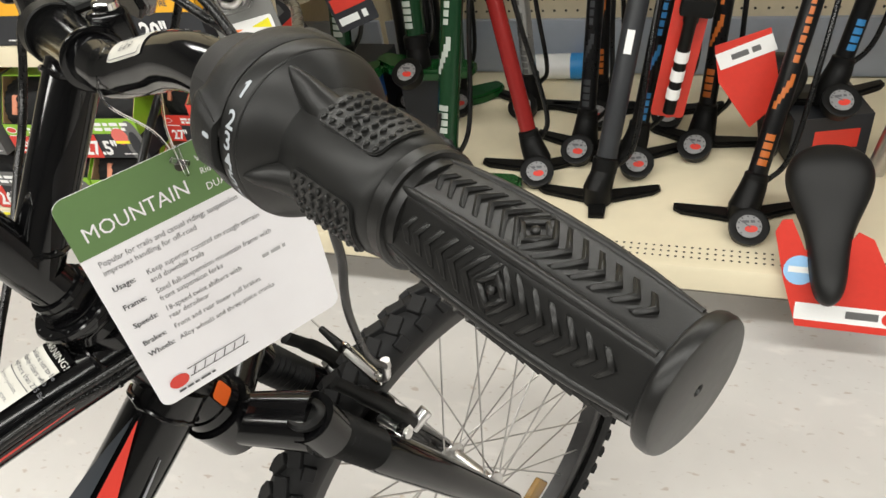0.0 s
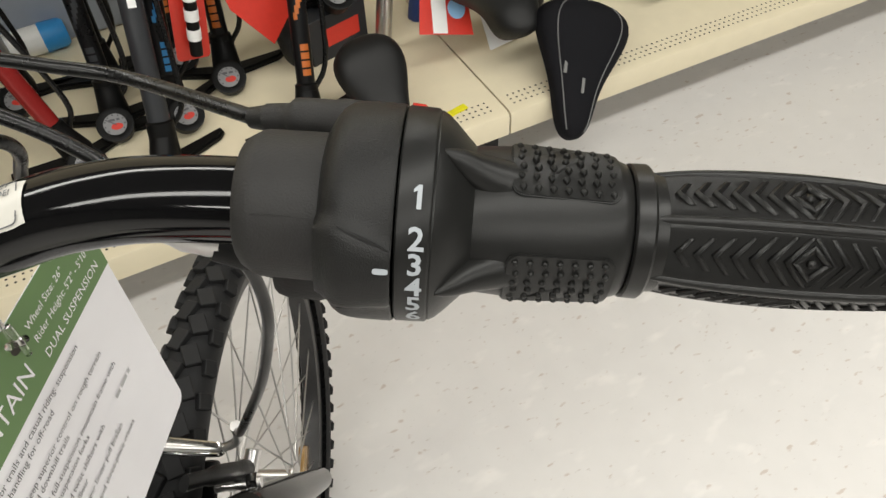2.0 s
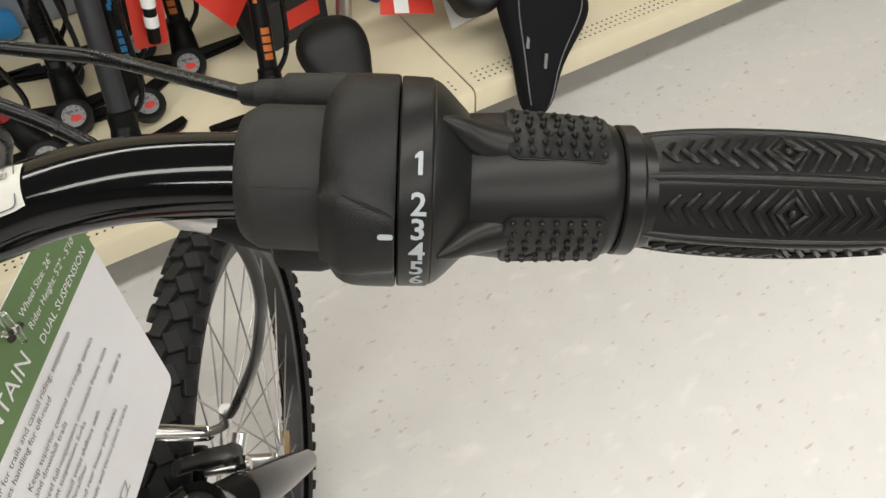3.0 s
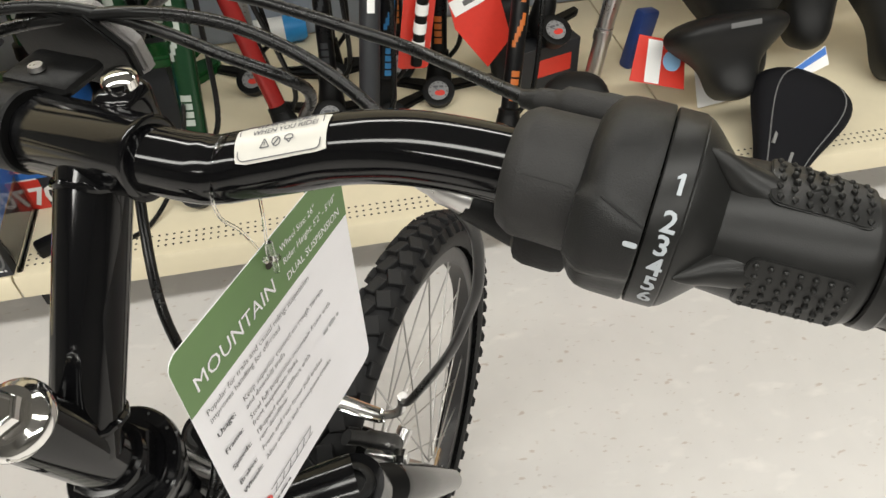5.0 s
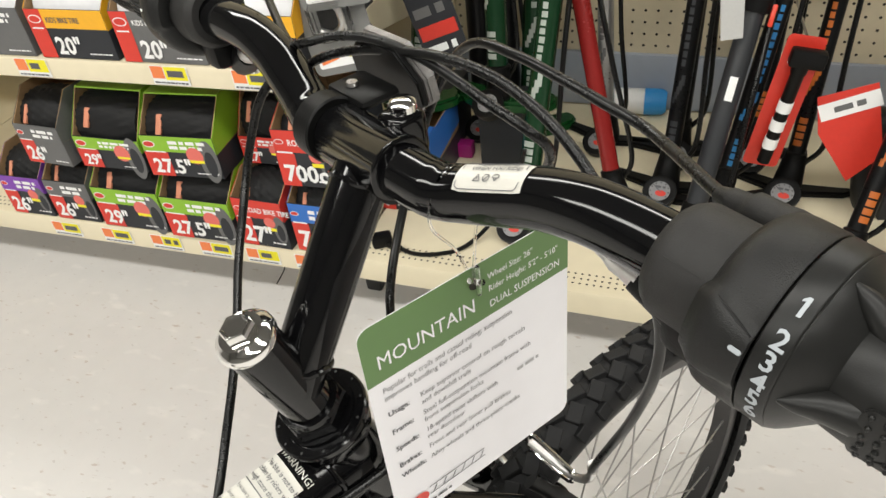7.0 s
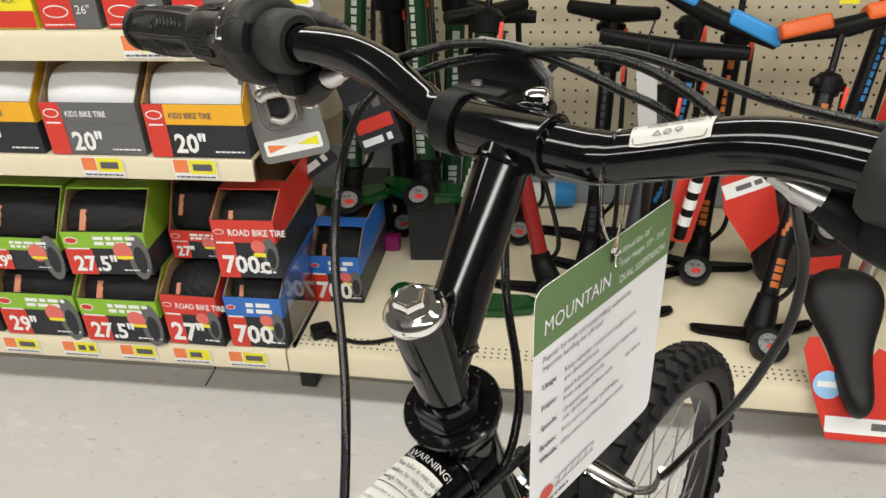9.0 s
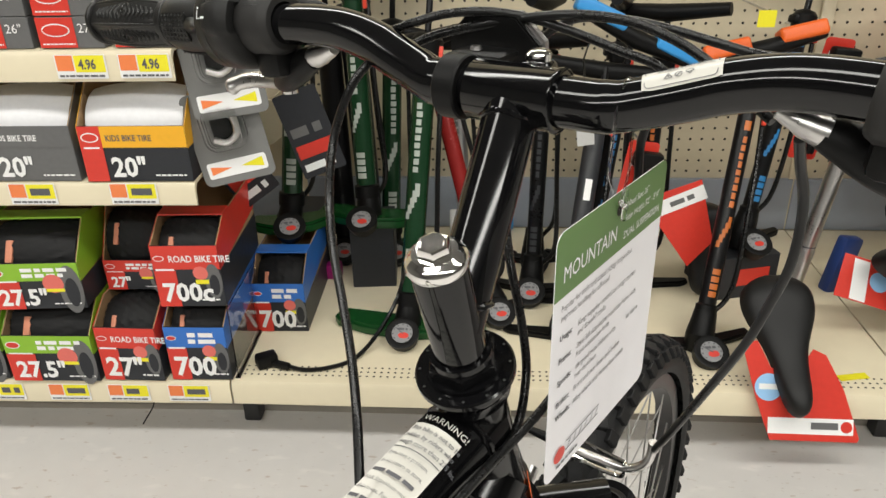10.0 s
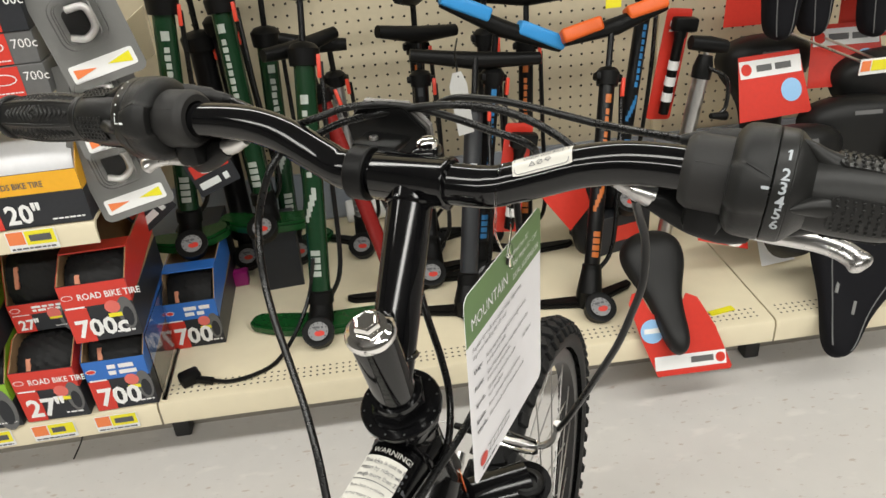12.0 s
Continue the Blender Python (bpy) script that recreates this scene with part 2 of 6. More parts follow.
M_BOARD = mat("brown_cardboard", (0.32, 0.20, 0.10), 0.75, vary=0.12, scale=30)
M_DARKBOX = mat("dark_box_print", (0.026, 0.028, 0.033), 0.42, vary=0.12, scale=30, spec=0.3)
M_GREYBOX = mat("grey_box_print", (0.13, 0.13, 0.13), 0.45, vary=0.1, scale=30)
M_LIME = mat("lime_print", (0.26, 0.50, 0.03), 0.42, vary=0.06, scale=30)
M_BLUEBOX = mat("blue_print", (0.03, 0.16, 0.55), 0.42, vary=0.06, scale=30)
M_YELLOW = mat("amber_print", (0.870, 0.437, 0.017), 0.42, vary=0.05, scale=30)
M_PURPLE = mat("violet_print", (0.22, 0.06, 0.42), 0.45, vary=0.08, scale=30)
M_TICKET = mat("ticket_yellow", (0.870, 0.782, 0.023), 0.45, vary=0.04)
M_TICKORANGE = mat("ticket_orange", (0.870, 0.230, 0.069), 0.45, vary=0.04)
M_WHITE = mat("white_card", (0.870, 0.870, 0.862), 0.45, vary=0.03)
M_WRAP = mat("white_paper_wrap", (0.805, 0.805, 0.828), 0.5, vary=0.06, scale=30, bump=0.3, bump_scale=60)
M_CARDGREY = mat("grey_blister_card", (0.184, 0.184, 0.178), 0.42, vary=0.06, scale=15)
M_CARDPALE = mat("pale_grey_dial", (0.575, 0.575, 0.564), 0.4, vary=0.06)
M_SADDLE = mat("saddle_vinyl", (0.009, 0.009, 0.009), 0.46, vary=0.15, scale=60, bump=0.3, bump_scale=800, spec=0.30)
M_CLOTH = mat("black_lycra", (0.007, 0.007, 0.009), 0.75, vary=0.2, scale=60, bump=0.3, bump_scale=700, spec=0.15)
M_SKYBLUE = mat("pale_blue_seal", (0.322, 0.575, 0.870), 0.45, vary=0.05)
M_MAGENTA = mat("magenta_plastic", (0.32, 0.01, 0.16), 0.4, vary=0.08)
# greys of the unseen walls and ceiling, kept low to dim bounced light
M_WALL = mat("hall_wall", (0.22, 0.215, 0.20), 0.8, vary=0.05, scale=3)
M_CEIL = mat("ceiling_panel", (0.20, 0.197, 0.19), 0.85, vary=0.04, scale=4)

# ---- the hall ----
solid("floor", b_box(-7, 8, -8, 7, -0.05, 0), floor_material(), "white vinyl shop floor with tan flecks", "floor", "structure", True)
# ceiling and walls are added out of view to close the hall
solid("ceiling", b_box(-7, 8, -8, 7, CEIL, CEIL + 0.05), M_CEIL, "plain grey ceiling added unseen above the shop hall", "ceiling", "structure", True)
for nm, box in (("wall_west", (-7.1, -7, -8, 7, 0, CEIL)), ("wall_east", (8, 8.1, -8, 7, 0, CEIL)),
                ("wall_south", (-7, 8, -8.1, -8, 0, CEIL)), ("wall_north", (-7, 8, 7, 7.1, 0, CEIL))):
    solid(nm, b_box(*box), M_WALL, "plain grey wall added unseen to close the hall", "wall", "structure", True)
for sy, watts in STRIPS:
    fx = thing("ceiling_light", pose(0.4, sy, CEIL), "long white fluorescent strip light under the ceiling", "ceiling light", "strip lights")
    part("housing", b_box(-4.6, 4.6, -0.27, 0.27, -0.075, 0.0, 0.01), M_WHITE, fx)


# ---- the bicycle ----
BAR = Vector((0.846, -0.533, 0.0))      # along the handlebar, to the rider's right
FWD = Vector((0.533, 0.846, 0.0))       # where the turned front wheel points
UP = Vector((0, 0, 1))
C = Vector((0.4725, -0.7145, 0.872))    # middle of the bar clamp
TOPQ = Vector((0.433, -0.796, 0.819))   # top of the quill
LEAN = (FWD * math.sin(radians(17.5)) - UP * math.cos(radians(17.5))).normalized()   # down the steering axis
AXLE = Vector((0.576, -0.557, 0.289))
WBAR, WFWD = Vector((0.8724, -0.4887, 0.0)), Vector((0.4887, 0.8724, 0.0))   # along the axle, and where the wheel rolls
WK = 0.870                              # wheel size against a nominal 0.332 m radius
bike = thing("bicycle", Matrix.Translation((AXLE.x, AXLE.y, 0)), "black mountain bike with turned handlebar and twist shifters", "bicycle")


def at(b, f, z):
    return C + BAR * b + FWD * f + UP * z


def bike_part(name, bm, material, parent=None, label=""):
    return part(name, bm, material, parent or bike, label, world=True)


# handlebar: straight in the clamp, rising to both grips
half = [(0, 0, 0), (0.03, 0, 0), (0.052, 0.001, 0.0005), (0.068, 0.005, 0.004), (0.085, 0.0085, 0.009), (0.102, 0.0115, 0.0145),
        (0.120, 0.0130, 0.0185), (0.138, 0.0138, 0.0203), (0.165, 0.0141, 0.0198), (0.213, 0.0140, 0.0161), (0.355, 0.0137, 0.0053)]
line = spline([at(-b, f, z) for b, f, z in half[:0:-1]] + [at(b, f, z) for b, f, z in half], 6)
radii = [0.0133 if abs((p - C).dot(BAR)) < 0.052 else 0.0128 for p in line]
bike_part("handlebar", b_tube(line, radii, 28), M_PAINT, None, "glossy black riser handlebar")


def grip_frame(side):
    """The axes of a grip: x outwards along the bar, z up, and the sign of the rider's side."""
    x = (BAR * 0.9971 * side - FWD * 0.0022 - UP * 0.0762).normalized()
    z = (UP - x * x.dot(UP)).normalized()
    return frame_of(at(0.2128 if side > 0 else -0.2290, 0.0140, 0.0161), x, z.cross(x), z)


def wrap(bm, side, s0, phi0, r):
    """Bends flat lettering round the grip's axis: x along the rider's right, y upwards, so that the rider can read it."""
    for v in bm.verts:
        a = radians(phi0) - v.co.y / r
        rr = r + v.co.z
        v.co = Vector((s0 + side * v.co.x, -side * rr * math.sin(a), rr * math.cos(a)))
    if side < 0:
        bmesh.ops.reverse_faces(bm, faces=bm.faces[:])
    return bm


def curved_patch(side, s0, s1, a0, a1, r0, r1, t, n=8):
    """A raised patch on the barrel between two angles, with rounded corners."""
    bm = bmesh.new()
    w, h = s1 - s0, radians(a1 - a0) * r0
    flat = b_plate(rounded(w, h, 0.0035, 4), t, 0.0004)
    bmesh.ops.triangulate(flat, faces=flat.faces[:])
    bmesh.ops.subdivide_edges(flat, edges=[e for e in flat.edges if e.calc_length() > 0.006], cuts=3, use_grid_fill=False)
    for v in flat.verts:
        rr = r0 + (r1 - r0) * v.co.x / w + v.co.z - t * 0.4
        a = radians(a0) + v.co.y / r0
        v.co = Vector((s0 + v.co.x, -side * rr * math.sin(a), rr * math.cos(a)))
    bmesh.ops.recalc_face_normals(flat, faces=flat.faces[:])
    return add(bm, flat)


RIBS = {}
GRIP_LINE = [(0.0640, 0.0150), (0.0660, 0.0152), (0.0720, 0.0160), (0.0800, 0.0166), (0.0920, 0.0171), (0.1060, 0.0172), (0.1200, 0.0169), (0.1320, 0.0162), (0.1410, 0.0153), (0.1470, 0.0147), (0.1500, 0.0146)]


def grip_radius(s):
    """Half the width of the grip across two flat panels, s along the grip."""
    for (s0, r0), (s1, r1) in zip(GRIP_LINE, GRIP_LINE[1:]):
        if s <= s1:
            return r0 + (r1 - r0) * (s - s0) / (s1 - s0)
    return GRIP_LINE[-1][1]


def rib_mesh(kind, half_w):
    """One raised chevron, diamond ring or dot of the grip's tread, lying on a flat panel."""
    key = (kind, round(half_w, 5))
    if key in RIBS:
        return RIBS[key]
    w, t = 0.00150, 0.0027
    if kind == "dot":
        bm = b_plate([(0.0013 * math.cos(k * 1.0472), 0.0013 * math.sin(k * 1.0472)) for k in range(6)], t, 0.0003)
    elif kind == "ring":
        bm = bmesh.new()
        o, i = half_w, half_w - w * 1.25
        for k in range(4):
            a, b = math.pi / 2 * k, math.pi / 2 * (k + 1)
            q = [(o * math.cos(a), o * math.sin(a)), (o * math.cos(b), o * math.sin(b)), (i * math.cos(b), i * math.sin(b)), (i * math.cos(a), i * math.sin(a))]
            add(bm, b_plate(q, t, 0.0003))
    else:
        s = 1 if kind == "out" else -1          # apex away from the diamond
        h = half_w
        q = [(0, 0), (-h * 0.82, h), (-h * 0.82 - w * 1.15, h), (-w * 1.45, 0), (-h * 0.82 - w * 1.15, -h), (-h * 0.82, -h)]
        q = [(s * x, y) for x, y in (q if s > 0 else q[::-1])]
        bm = b_plate(q, t, 0.00062)
    for v in bm.verts:
        v.co.z += -0.0010 - 0.0009 * (abs(v.co.y) / 0.007) ** 2
    bmesh.ops.recalc_face_normals(bm, faces=bm.faces[:])
    me = bpy.data.meshes.new("chevron_rib")
    bm.to_mesh(me)
    bm.free()
    for poly in me.polygons:
        poly.use_smooth = True
    me.materials.append(M_RUBBER)
    RIBS[key] = me
    return me


def stud(r):
    """A small teardrop stud of a finger pad, its tip pointing round the barrel."""
    bm = bmesh.new()
    low = [(r * math.cos(k * math.pi / 4), r * math.sin(k * math.pi / 4) * (1.55 if k == 6 else 1.0)) for k in range(8)]
    A = [bm.verts.new((x, y, -0.0006)) for x, y in low]
    B = [bm.verts.new((x * 0.82, y * 0.82, 0.0005)) for x, y in low]
    D = [bm.verts.new((x * 0.40, y * 0.40, 0.00085)) for x, y in low]
    for P, Q in ((A, B), (B, D)):
        for k in range(8):
            bm.faces.new((P[k], P[(k + 1) % 8], Q[(k + 1) % 8], Q[k]))
    bm.faces.new(D)
    return bm


def build_grip(side):
    G = grip_frame(side)

    def gp(name, bm, material, parent=None, label=""):
        return bike_part(name, moved(bm, G), material, parent, label)

    def ease(u):
        u = min(1.0, max(0.0, u))
        return u * u * (3 - 2 * u)

    def lump(x, a):
        # the index housing juts out towards the rider between two slanted edges
        d = math.degrees((side * a + math.pi) % (2 * math.pi) - math.pi)
        lo, hi = 46 + 11 * ease((x + 0.020) / 0.016), 104 - 5 * ease((x + 0.020) / 0.016)
        rise = ease((d - lo) / 8) * ease((hi - d) / 12)
        return 1 + rise * (0.085 if x > -0.0230 else 0.24 if x < -0.0250 else 0.14)

    gp("shifter_boot", b_lathe([(-0.0495, 0.0129), (-0.0500, 0.0176), (-0.0490, 0.0188), (-0.0455, 0.0209), (-0.0440, 0.0212), (-0.0360, 0.0213), (-0.0220, 0.0216)], 48), M_BOOT, None, "moulded black rubber shifter clamp")
    gp("boot_seam", b_tube([Vector((x, -side * 0.0213 * math.sin(radians(52)), 0.0213 * math.cos(radians(52)))) for x in (-0.0435, -0.034, -0.0255)], 0.00022, 5), M_BOOT)
    body = gp("shifter_body", b_lathe([(-0.0245, 0.0195), (-0.0262, 0.0210), (-0.0258, 0.0236), (-0.0244, 0.0264), (-0.0226, 0.0288), (-0.0204, 0.0303), (-0.0180, 0.0309), (-0.0150, 0.0311), (-0.0110, 0.0311), (-0.0062, 0.0311), (-0.0055, 0.0306), (-0.0055, 0.0285)], 120, lump), M_PLASTIC, None, "matt black index housing")
    drum = gp("number_drum", b_lathe([(-0.0050, 0.0280), (-0.0050, 0.0303), (-0.0045, 0.0308), (0.0034, 0.0306), (0.0040, 0.0302), (0.0042, 0.0298)], 72), M_SOFT, None, "black drum with pale gear numbers")
    # a crease across the housing's jutting face
    for phi0, phi1, s1, s2, wd in ((47, 57, -0.0190, -0.0060, 0.0006), (97, 94, -0.0200, -0.0060, 0.00025)):
        pts = []
        for k in range(7):
            u = k / 6
            a = radians(phi0 + 4 + (phi1 - phi0) * u) * side
            s = s1 + (s2 - s1) * u
            r = 0.0311 * lump(s, a) - 0.0001
            pts.append(G @ Vector((s, -r * math.sin(a), r * math.cos(a))))
        bike_part("crease", b_tube(pts, [wd * (0.35 + 0.65 * math.sin(math.pi * (k + 0.5) / 7)) for k in range(7)], 6), M_PLASTIC, body)
    if side > 0:
        for word, phi in (("1", 41), ("2", 60.5), ("3", 73.5), ("4", 86.5), ("5", 99), ("6", 112)):
            bm = b_text(word, 0.0060, wide=1.0, bold=0.020)
            if word == "1":
                bm.free()
                bm = b_plate([(0.0017, 0), (0.0029, 0), (0.0029, 0.0062), (0.0019, 0.0062), (0.0008, 0.0050), (0.0008, 0.0042), (0.0017, 0.0047)], 0.0001)
            gp("numeral", wrap(bm, 1, -0.0016, phi, 0.0309), M_NUMBER, drum, "pale grey gear number " + word)
        gp("pointer_mark", wrap(b_plate(rounded(0.0040, 0.0016, 0.0007, 3), 0.0002), 1, -0.0098, 71, 0.0338), M_NUMBER, body, "pale pointer mark")
    else:
        gp("numeral", wrap(b_text("L", 0.0055), -1, 0.0015, 78, 0.0310), M_PRINT, drum, "pale letter L")
        for k in range(5):
            gp("index_dot", wrap(b_disc(0.0008, 8, 0.0002), -1, 0.0, 65 - 13 * k, 0.0310), M_PRINT, drum)
        gp("pointer_mark", wrap(b_plate(rounded(0.0035, 0.0016, 0.0007, 3), 0.0002), -1, -0.0066, 78, 0.0338), M_PRINT, body, "pale pointer mark")
    barrel = gp("twist_barrel", b_lathe([(0.0038, 0.0298), (0.0046, 0.0300), (0.0062, 0.0291), (0.0088, 0.0268), (0.0115, 0.0240), (0.0138, 0.0217), (0.0146, 0.0208), (0.0150, 0.0209), (0.0260, 0.0216), (0.0400, 0.0216), (0.0480, 0.0210), (0.0540, 0.0200), (0.0568, 0.0190), (0.0576, 0.0178)], 72), M_SOFT, None, "soft black rubber twist barrel")
    for mid in (-3, 93, 182, 272):
        a0, a1 = (mid - 28, mid + 28) if side > 0 else (-mid - 28, -mid + 28)
        pad = curved_patch(1, 0.0240, 0.0535, a0, a1, 0.0221, 0.0206, 0.0014)
        for i in range(7):
            for j in range(6):
                s = 0.0268 + i * 0.0040 + (0.0003 if j % 2 else -0.0003)
                a = radians(a0 + 6.5 + 43 * j / 5)
                r = 0.0221 - 0.0015 * (s - 0.0240) / 0.0295 + 0.00070
                b = stud(0.00105)
                b.transform(Matrix.Translation((s, -r * math.sin(a), r * math.cos(a))) @ Matrix.Rotation(a, 4, 'X'))
                add(pad, b)
        gp("finger_pad", pad, M_SOFT, barrel, "studded finger pad")
    for phi in (8, 88, 176, 266):
        a = radians(phi) * side
        u = Vector((0, -math.sin(a), math.cos(a)))
        pts = [Vector((0.0060, 0, 0)) + u * 0.0290, Vector((0.0100, 0, 0)) + u * 0.0258, Vector((0.0160, 0, 0)) + u * 0.0208, Vector((0.0265, 0, 0)) + u * 0.0156]
        gp("fin", b_tube(spline(pts, 4), [0.0006 + 0.0064 * (k / 12) ** 0.85 for k in range(13)], 18), M_SOFT, barrel)
    gp("grip_collar", b_lathe([(0.0578, 0.0130), (0.0578, 0.0186), (0.0584, 0.0193), (0.0628, 0.0194), (0.0636, 0.0188), (0.0638, 0.0174), (0.0672, 0.0170), (0.0676, 0.0150)], 56), M_RUBBER, None, "black rubber collar")

    def hexa(x, a):
        d = (a + math.pi / 6) % (math.pi / 3) - math.pi / 6
        return min(1 / math.cos(d), 1.105)

    grip = gp("grip", b_lathe(GRIP_LINE, 96, hexa), M_RUBBER, None, "moulded black rubber handlebar grip")
    gp("end_cap", b_lathe([(0.1480, 0.0140), (0.1484, 0.0168), (0.1490, 0.0178), (0.1500, 0.0182), (0.1520, 0.0182), (0.1530, 0.0177), (0.1534, 0.0168), (0.1535, 0.0017), (0.1528, 0.0013), (0.1490, 0.0012), (0.1490, 0.0)], 56), M_RUBBER, None, "round rubber end cap with a small hole")
    for k in range(6):
        a = radians(30 + 60 * k)
        u = Vector((0, -math.sin(a), math.cos(a)))
        pts = [Vector((x, 0, 0)) + u * (grip_radius(x) * 1.105 - 0.0004) for x in [0.0640 + 0.0830 * j / 16 for j in range(17)]]
        gp("rib", b_tube(pts, [0.0008 + 0.0009 * math.sin(math.pi * (0.06 + 0.88 * j / 16)) ** 0.6 for j in range(17)], 10), M_RUBBER, grip)
        turn = Matrix.Rotation(radians(60 * k), 4, 'X')
        spots = [("dot", 0, 0.1052), ("ring", 0.0052, 0.1052)]
        for j in range(7):
            h = 0.0070 - 0.0006 * max(0, j - 1)
            spots.append(("in", h, 0.1052 - 0.0072 - 0.0043 * j + (h - 0.007)))
            spots.append(("out", h, 0.1052 + 0.0072 + 0.0043 * j - (h - 0.007)))
        for kind, h, s in spots:
            ob = new("chevron_rib", rib_mesh(kind, h))
            ob.parent = grip
            ob.matrix_basis = home(bike).inverted() @ G @ turn @ Matrix.Translation((s, 0, grip_radius(s)))


for side in (1, -1):
    build_grip(side)

# stem: clamp, pinch lug, extension and quill
X_BAR = frame_of(C, BAR, FWD, UP)
clamp = bike_part("stem_clamp", moved(b_lathe([(-0.0250, 0.0135), (-0.0250, 0.0158), (-0.0242, 0.0164), (0.0235, 0.0164), (0.0245, 0.0170), (0.0262, 0.0170), (0.0268, 0.0160), (0.0268, 0.0135)], 40), X_BAR), M_PAINT, None, "glossy black welded stem clamp")
bike_part("pinch_lug", moved(b_box(-0.008, 0.010, 0.010, 0.031, -0.012, 0.0145, 0.005, 3), X_BAR), M_PAINT, clamp)
bike_part("pinch_bolt", moved(b_lathe([(0.0, 0.0), (0.0, 0.0072), (0.0035, 0.0072), (0.0052, 0.0058), (0.0060, 0.003), (0.0062, 0.0)], 20), frame_of(at(0.001, 0.022, 0.0140), UP, BAR, FWD)), M_CHROME, clamp, "chrome pinch bolt")
low = TOPQ + LEAN * 0.050
bike_part("stem_extension", b_tube([low, low + (C - low) * 0.5, C], 0.0146, 32), M_PAINT, None, "glossy black stem tube")
rnd = random.Random(4)


def weld(center, axis, r, n, thick):
    """A bead of weld round a joint."""
    axis = Vector(axis).normalized()
    s = axis.orthogonal().normalized()
    u = axis.cross(s)
    pts = [center + (s * math.cos(2 * math.pi * k / n) + u * math.sin(2 * math.pi * k / n)) * r + axis * rnd.uniform(-0.0008, 0.0008) for k in range(n + 1)]
    return b_tube(pts, [thick * rnd.uniform(0.75, 1.25) for _ in pts], 7)


ext = (C - low).normalized()
bike_part("weld_bead", weld(C - ext * 0.0152, ext, 0.0147, 30, 0.0017), M_PAINT, clamp)
bike_part("weld_bead", weld(low + ext * 0.0145, (ext - LEAN * 0.6), 0.0150, 30, 0.0017), M_PAINT, clamp)
X_ST = frame_of(TOPQ, LEAN, LEAN.cross(BAR).normalized() * -1, BAR)
quill = bike_part("quill", moved(b_lathe([(0.004, 0.0), (0.004, 0.0138), (0.006, 0.0142), (0.072, 0.0142)], 36), X_ST), M_PAINT, None, "glossy black quill tube")
bike_part("quill_washer", moved(b_lathe([(0.006, 0.0), (0.006, 0.0150), (0.0045, 0.0156), (0.002, 0.0156), (0.0004, 0.0148), (-0.0010, 0.0130), (-0.0026, 0.0112), (-0.0030, 0.0)], 40), X_ST), M_CHROME, quill, "chrome washer")
bike_part("quill_bolt", moved(b_lathe([(-0.001, 0.0), (-0.001, 0.0086), (-0.0066, 0.0086), (-0.0080, 0.0076), (-0.0082, 0.0066), (-0.0076, 0.0058), (-0.0075, 0.0)], 6), X_ST), M_CHROME, quill, "chrome hex bolt")
headset = bike_part("headset", moved(b_lathe([(0.083, 0.010), (0.083, 0.0222), (0.0845, 0.0238), (0.0885, 0.0240), (0.0905, 0.0228), (0.0930, 0.0218), (0.0985, 0.0222), (0.1000, 0.0190)], 44), X_ST), M_FRAME, None, "black headset bearing cup")
ring_plate = bike_part("lock_ring", moved(b_lathe([(0.0795, 0.012), (0.0795, 0.0262), (0.0805, 0.0272), (0.0835, 0.0272), (0.0845, 0.0262), (0.0845, 0.012)], 48), X_ST), M_FRAME, headset, "flat black lock ring")
for k in range(12):
    bike_part("dimple", moved(moved(b_disc(0.0008, 8, 0.0), Matrix.Translation((0, 0, 0.0003))), X_ST @ Matrix.Rotation(2 * math.pi * k / 12, 4, 'X') @ Matrix.Translation((0.0795, 0, 0.0243)) @ Matrix.Rotation(radians(-90), 4, 'Y')), M_FOOT, ring_plate)
bike_part("locknut", moved(b_lathe([(0.069, 0.0142), (0.069, 0.0185), (0.0702, 0.0196), (0.0765, 0.0196), (0.0775, 0.0185), (0.0780, 0.010)], 6), X_ST), M_FRAME, headset, "black hexagonal locknut")
bike_part("locknut_ring", moved(b_lathe([(0.0655, 0.0142), (0.0658, 0.0166), (0.0690, 0.0170), (0.0695, 0.0142)], 36), X_ST), M_FRAME, headset)
bike_part("spacer_ring", moved(b_lathe([(0.0775, 0.012), (0.0775, 0.0205), (0.0835, 0.0215), (0.0838, 0.012)], 40), X_ST), M_FRAME, headset)
head = bike_part("head_tube", moved(b_lathe([(0.098, 0.010), (0.098, 0.0192), (0.110, 0.0185), (0.185, 0.0185), (0.198, 0.0195), (0.212, 0.0200), (0.213, 0.010)], 40), X_ST), M_FRAME, None, "black frame head tube")

# frame tubes behind the head tube
REAR = Vector((-0.55, -0.835, 0)).normalized()
HT = TOPQ + LEAN * 0.128
HL = TOPQ + LEAN * 0.180
seat_top, crank = HT + REAR * 0.56 - UP * 0.075, HL + REAR * 0.50 - UP * 0.36
top_line = spline([HT, HT + REAR * 0.10 - UP * 0.008, HT + REAR * 0.30 - UP * 0.032, seat_top], 6)
top_tube = bike_part("top_tube", b_tube(top_line, 0.0215, 28), M_FRAME, None, "black top tube with a warning sticker")
down_line = spline([HL, HL + REAR * 0.09 - UP * 0.075, HL + REAR * 0.26 - UP * 0.20, crank], 6)
down_tube = bike_part("down_tube", b_tube(down_line, 0.0245, 28), M_FRAME, None, "black down tube with red and grey stripes")
bike_part("seat_tube", b_tube([crank, seat_top, seat_top + (seat_top - crank) * 0.08], 0.0165, 24), M_FRAME)
SIDE = REAR.cross(UP).normalized()       # to the rider's left
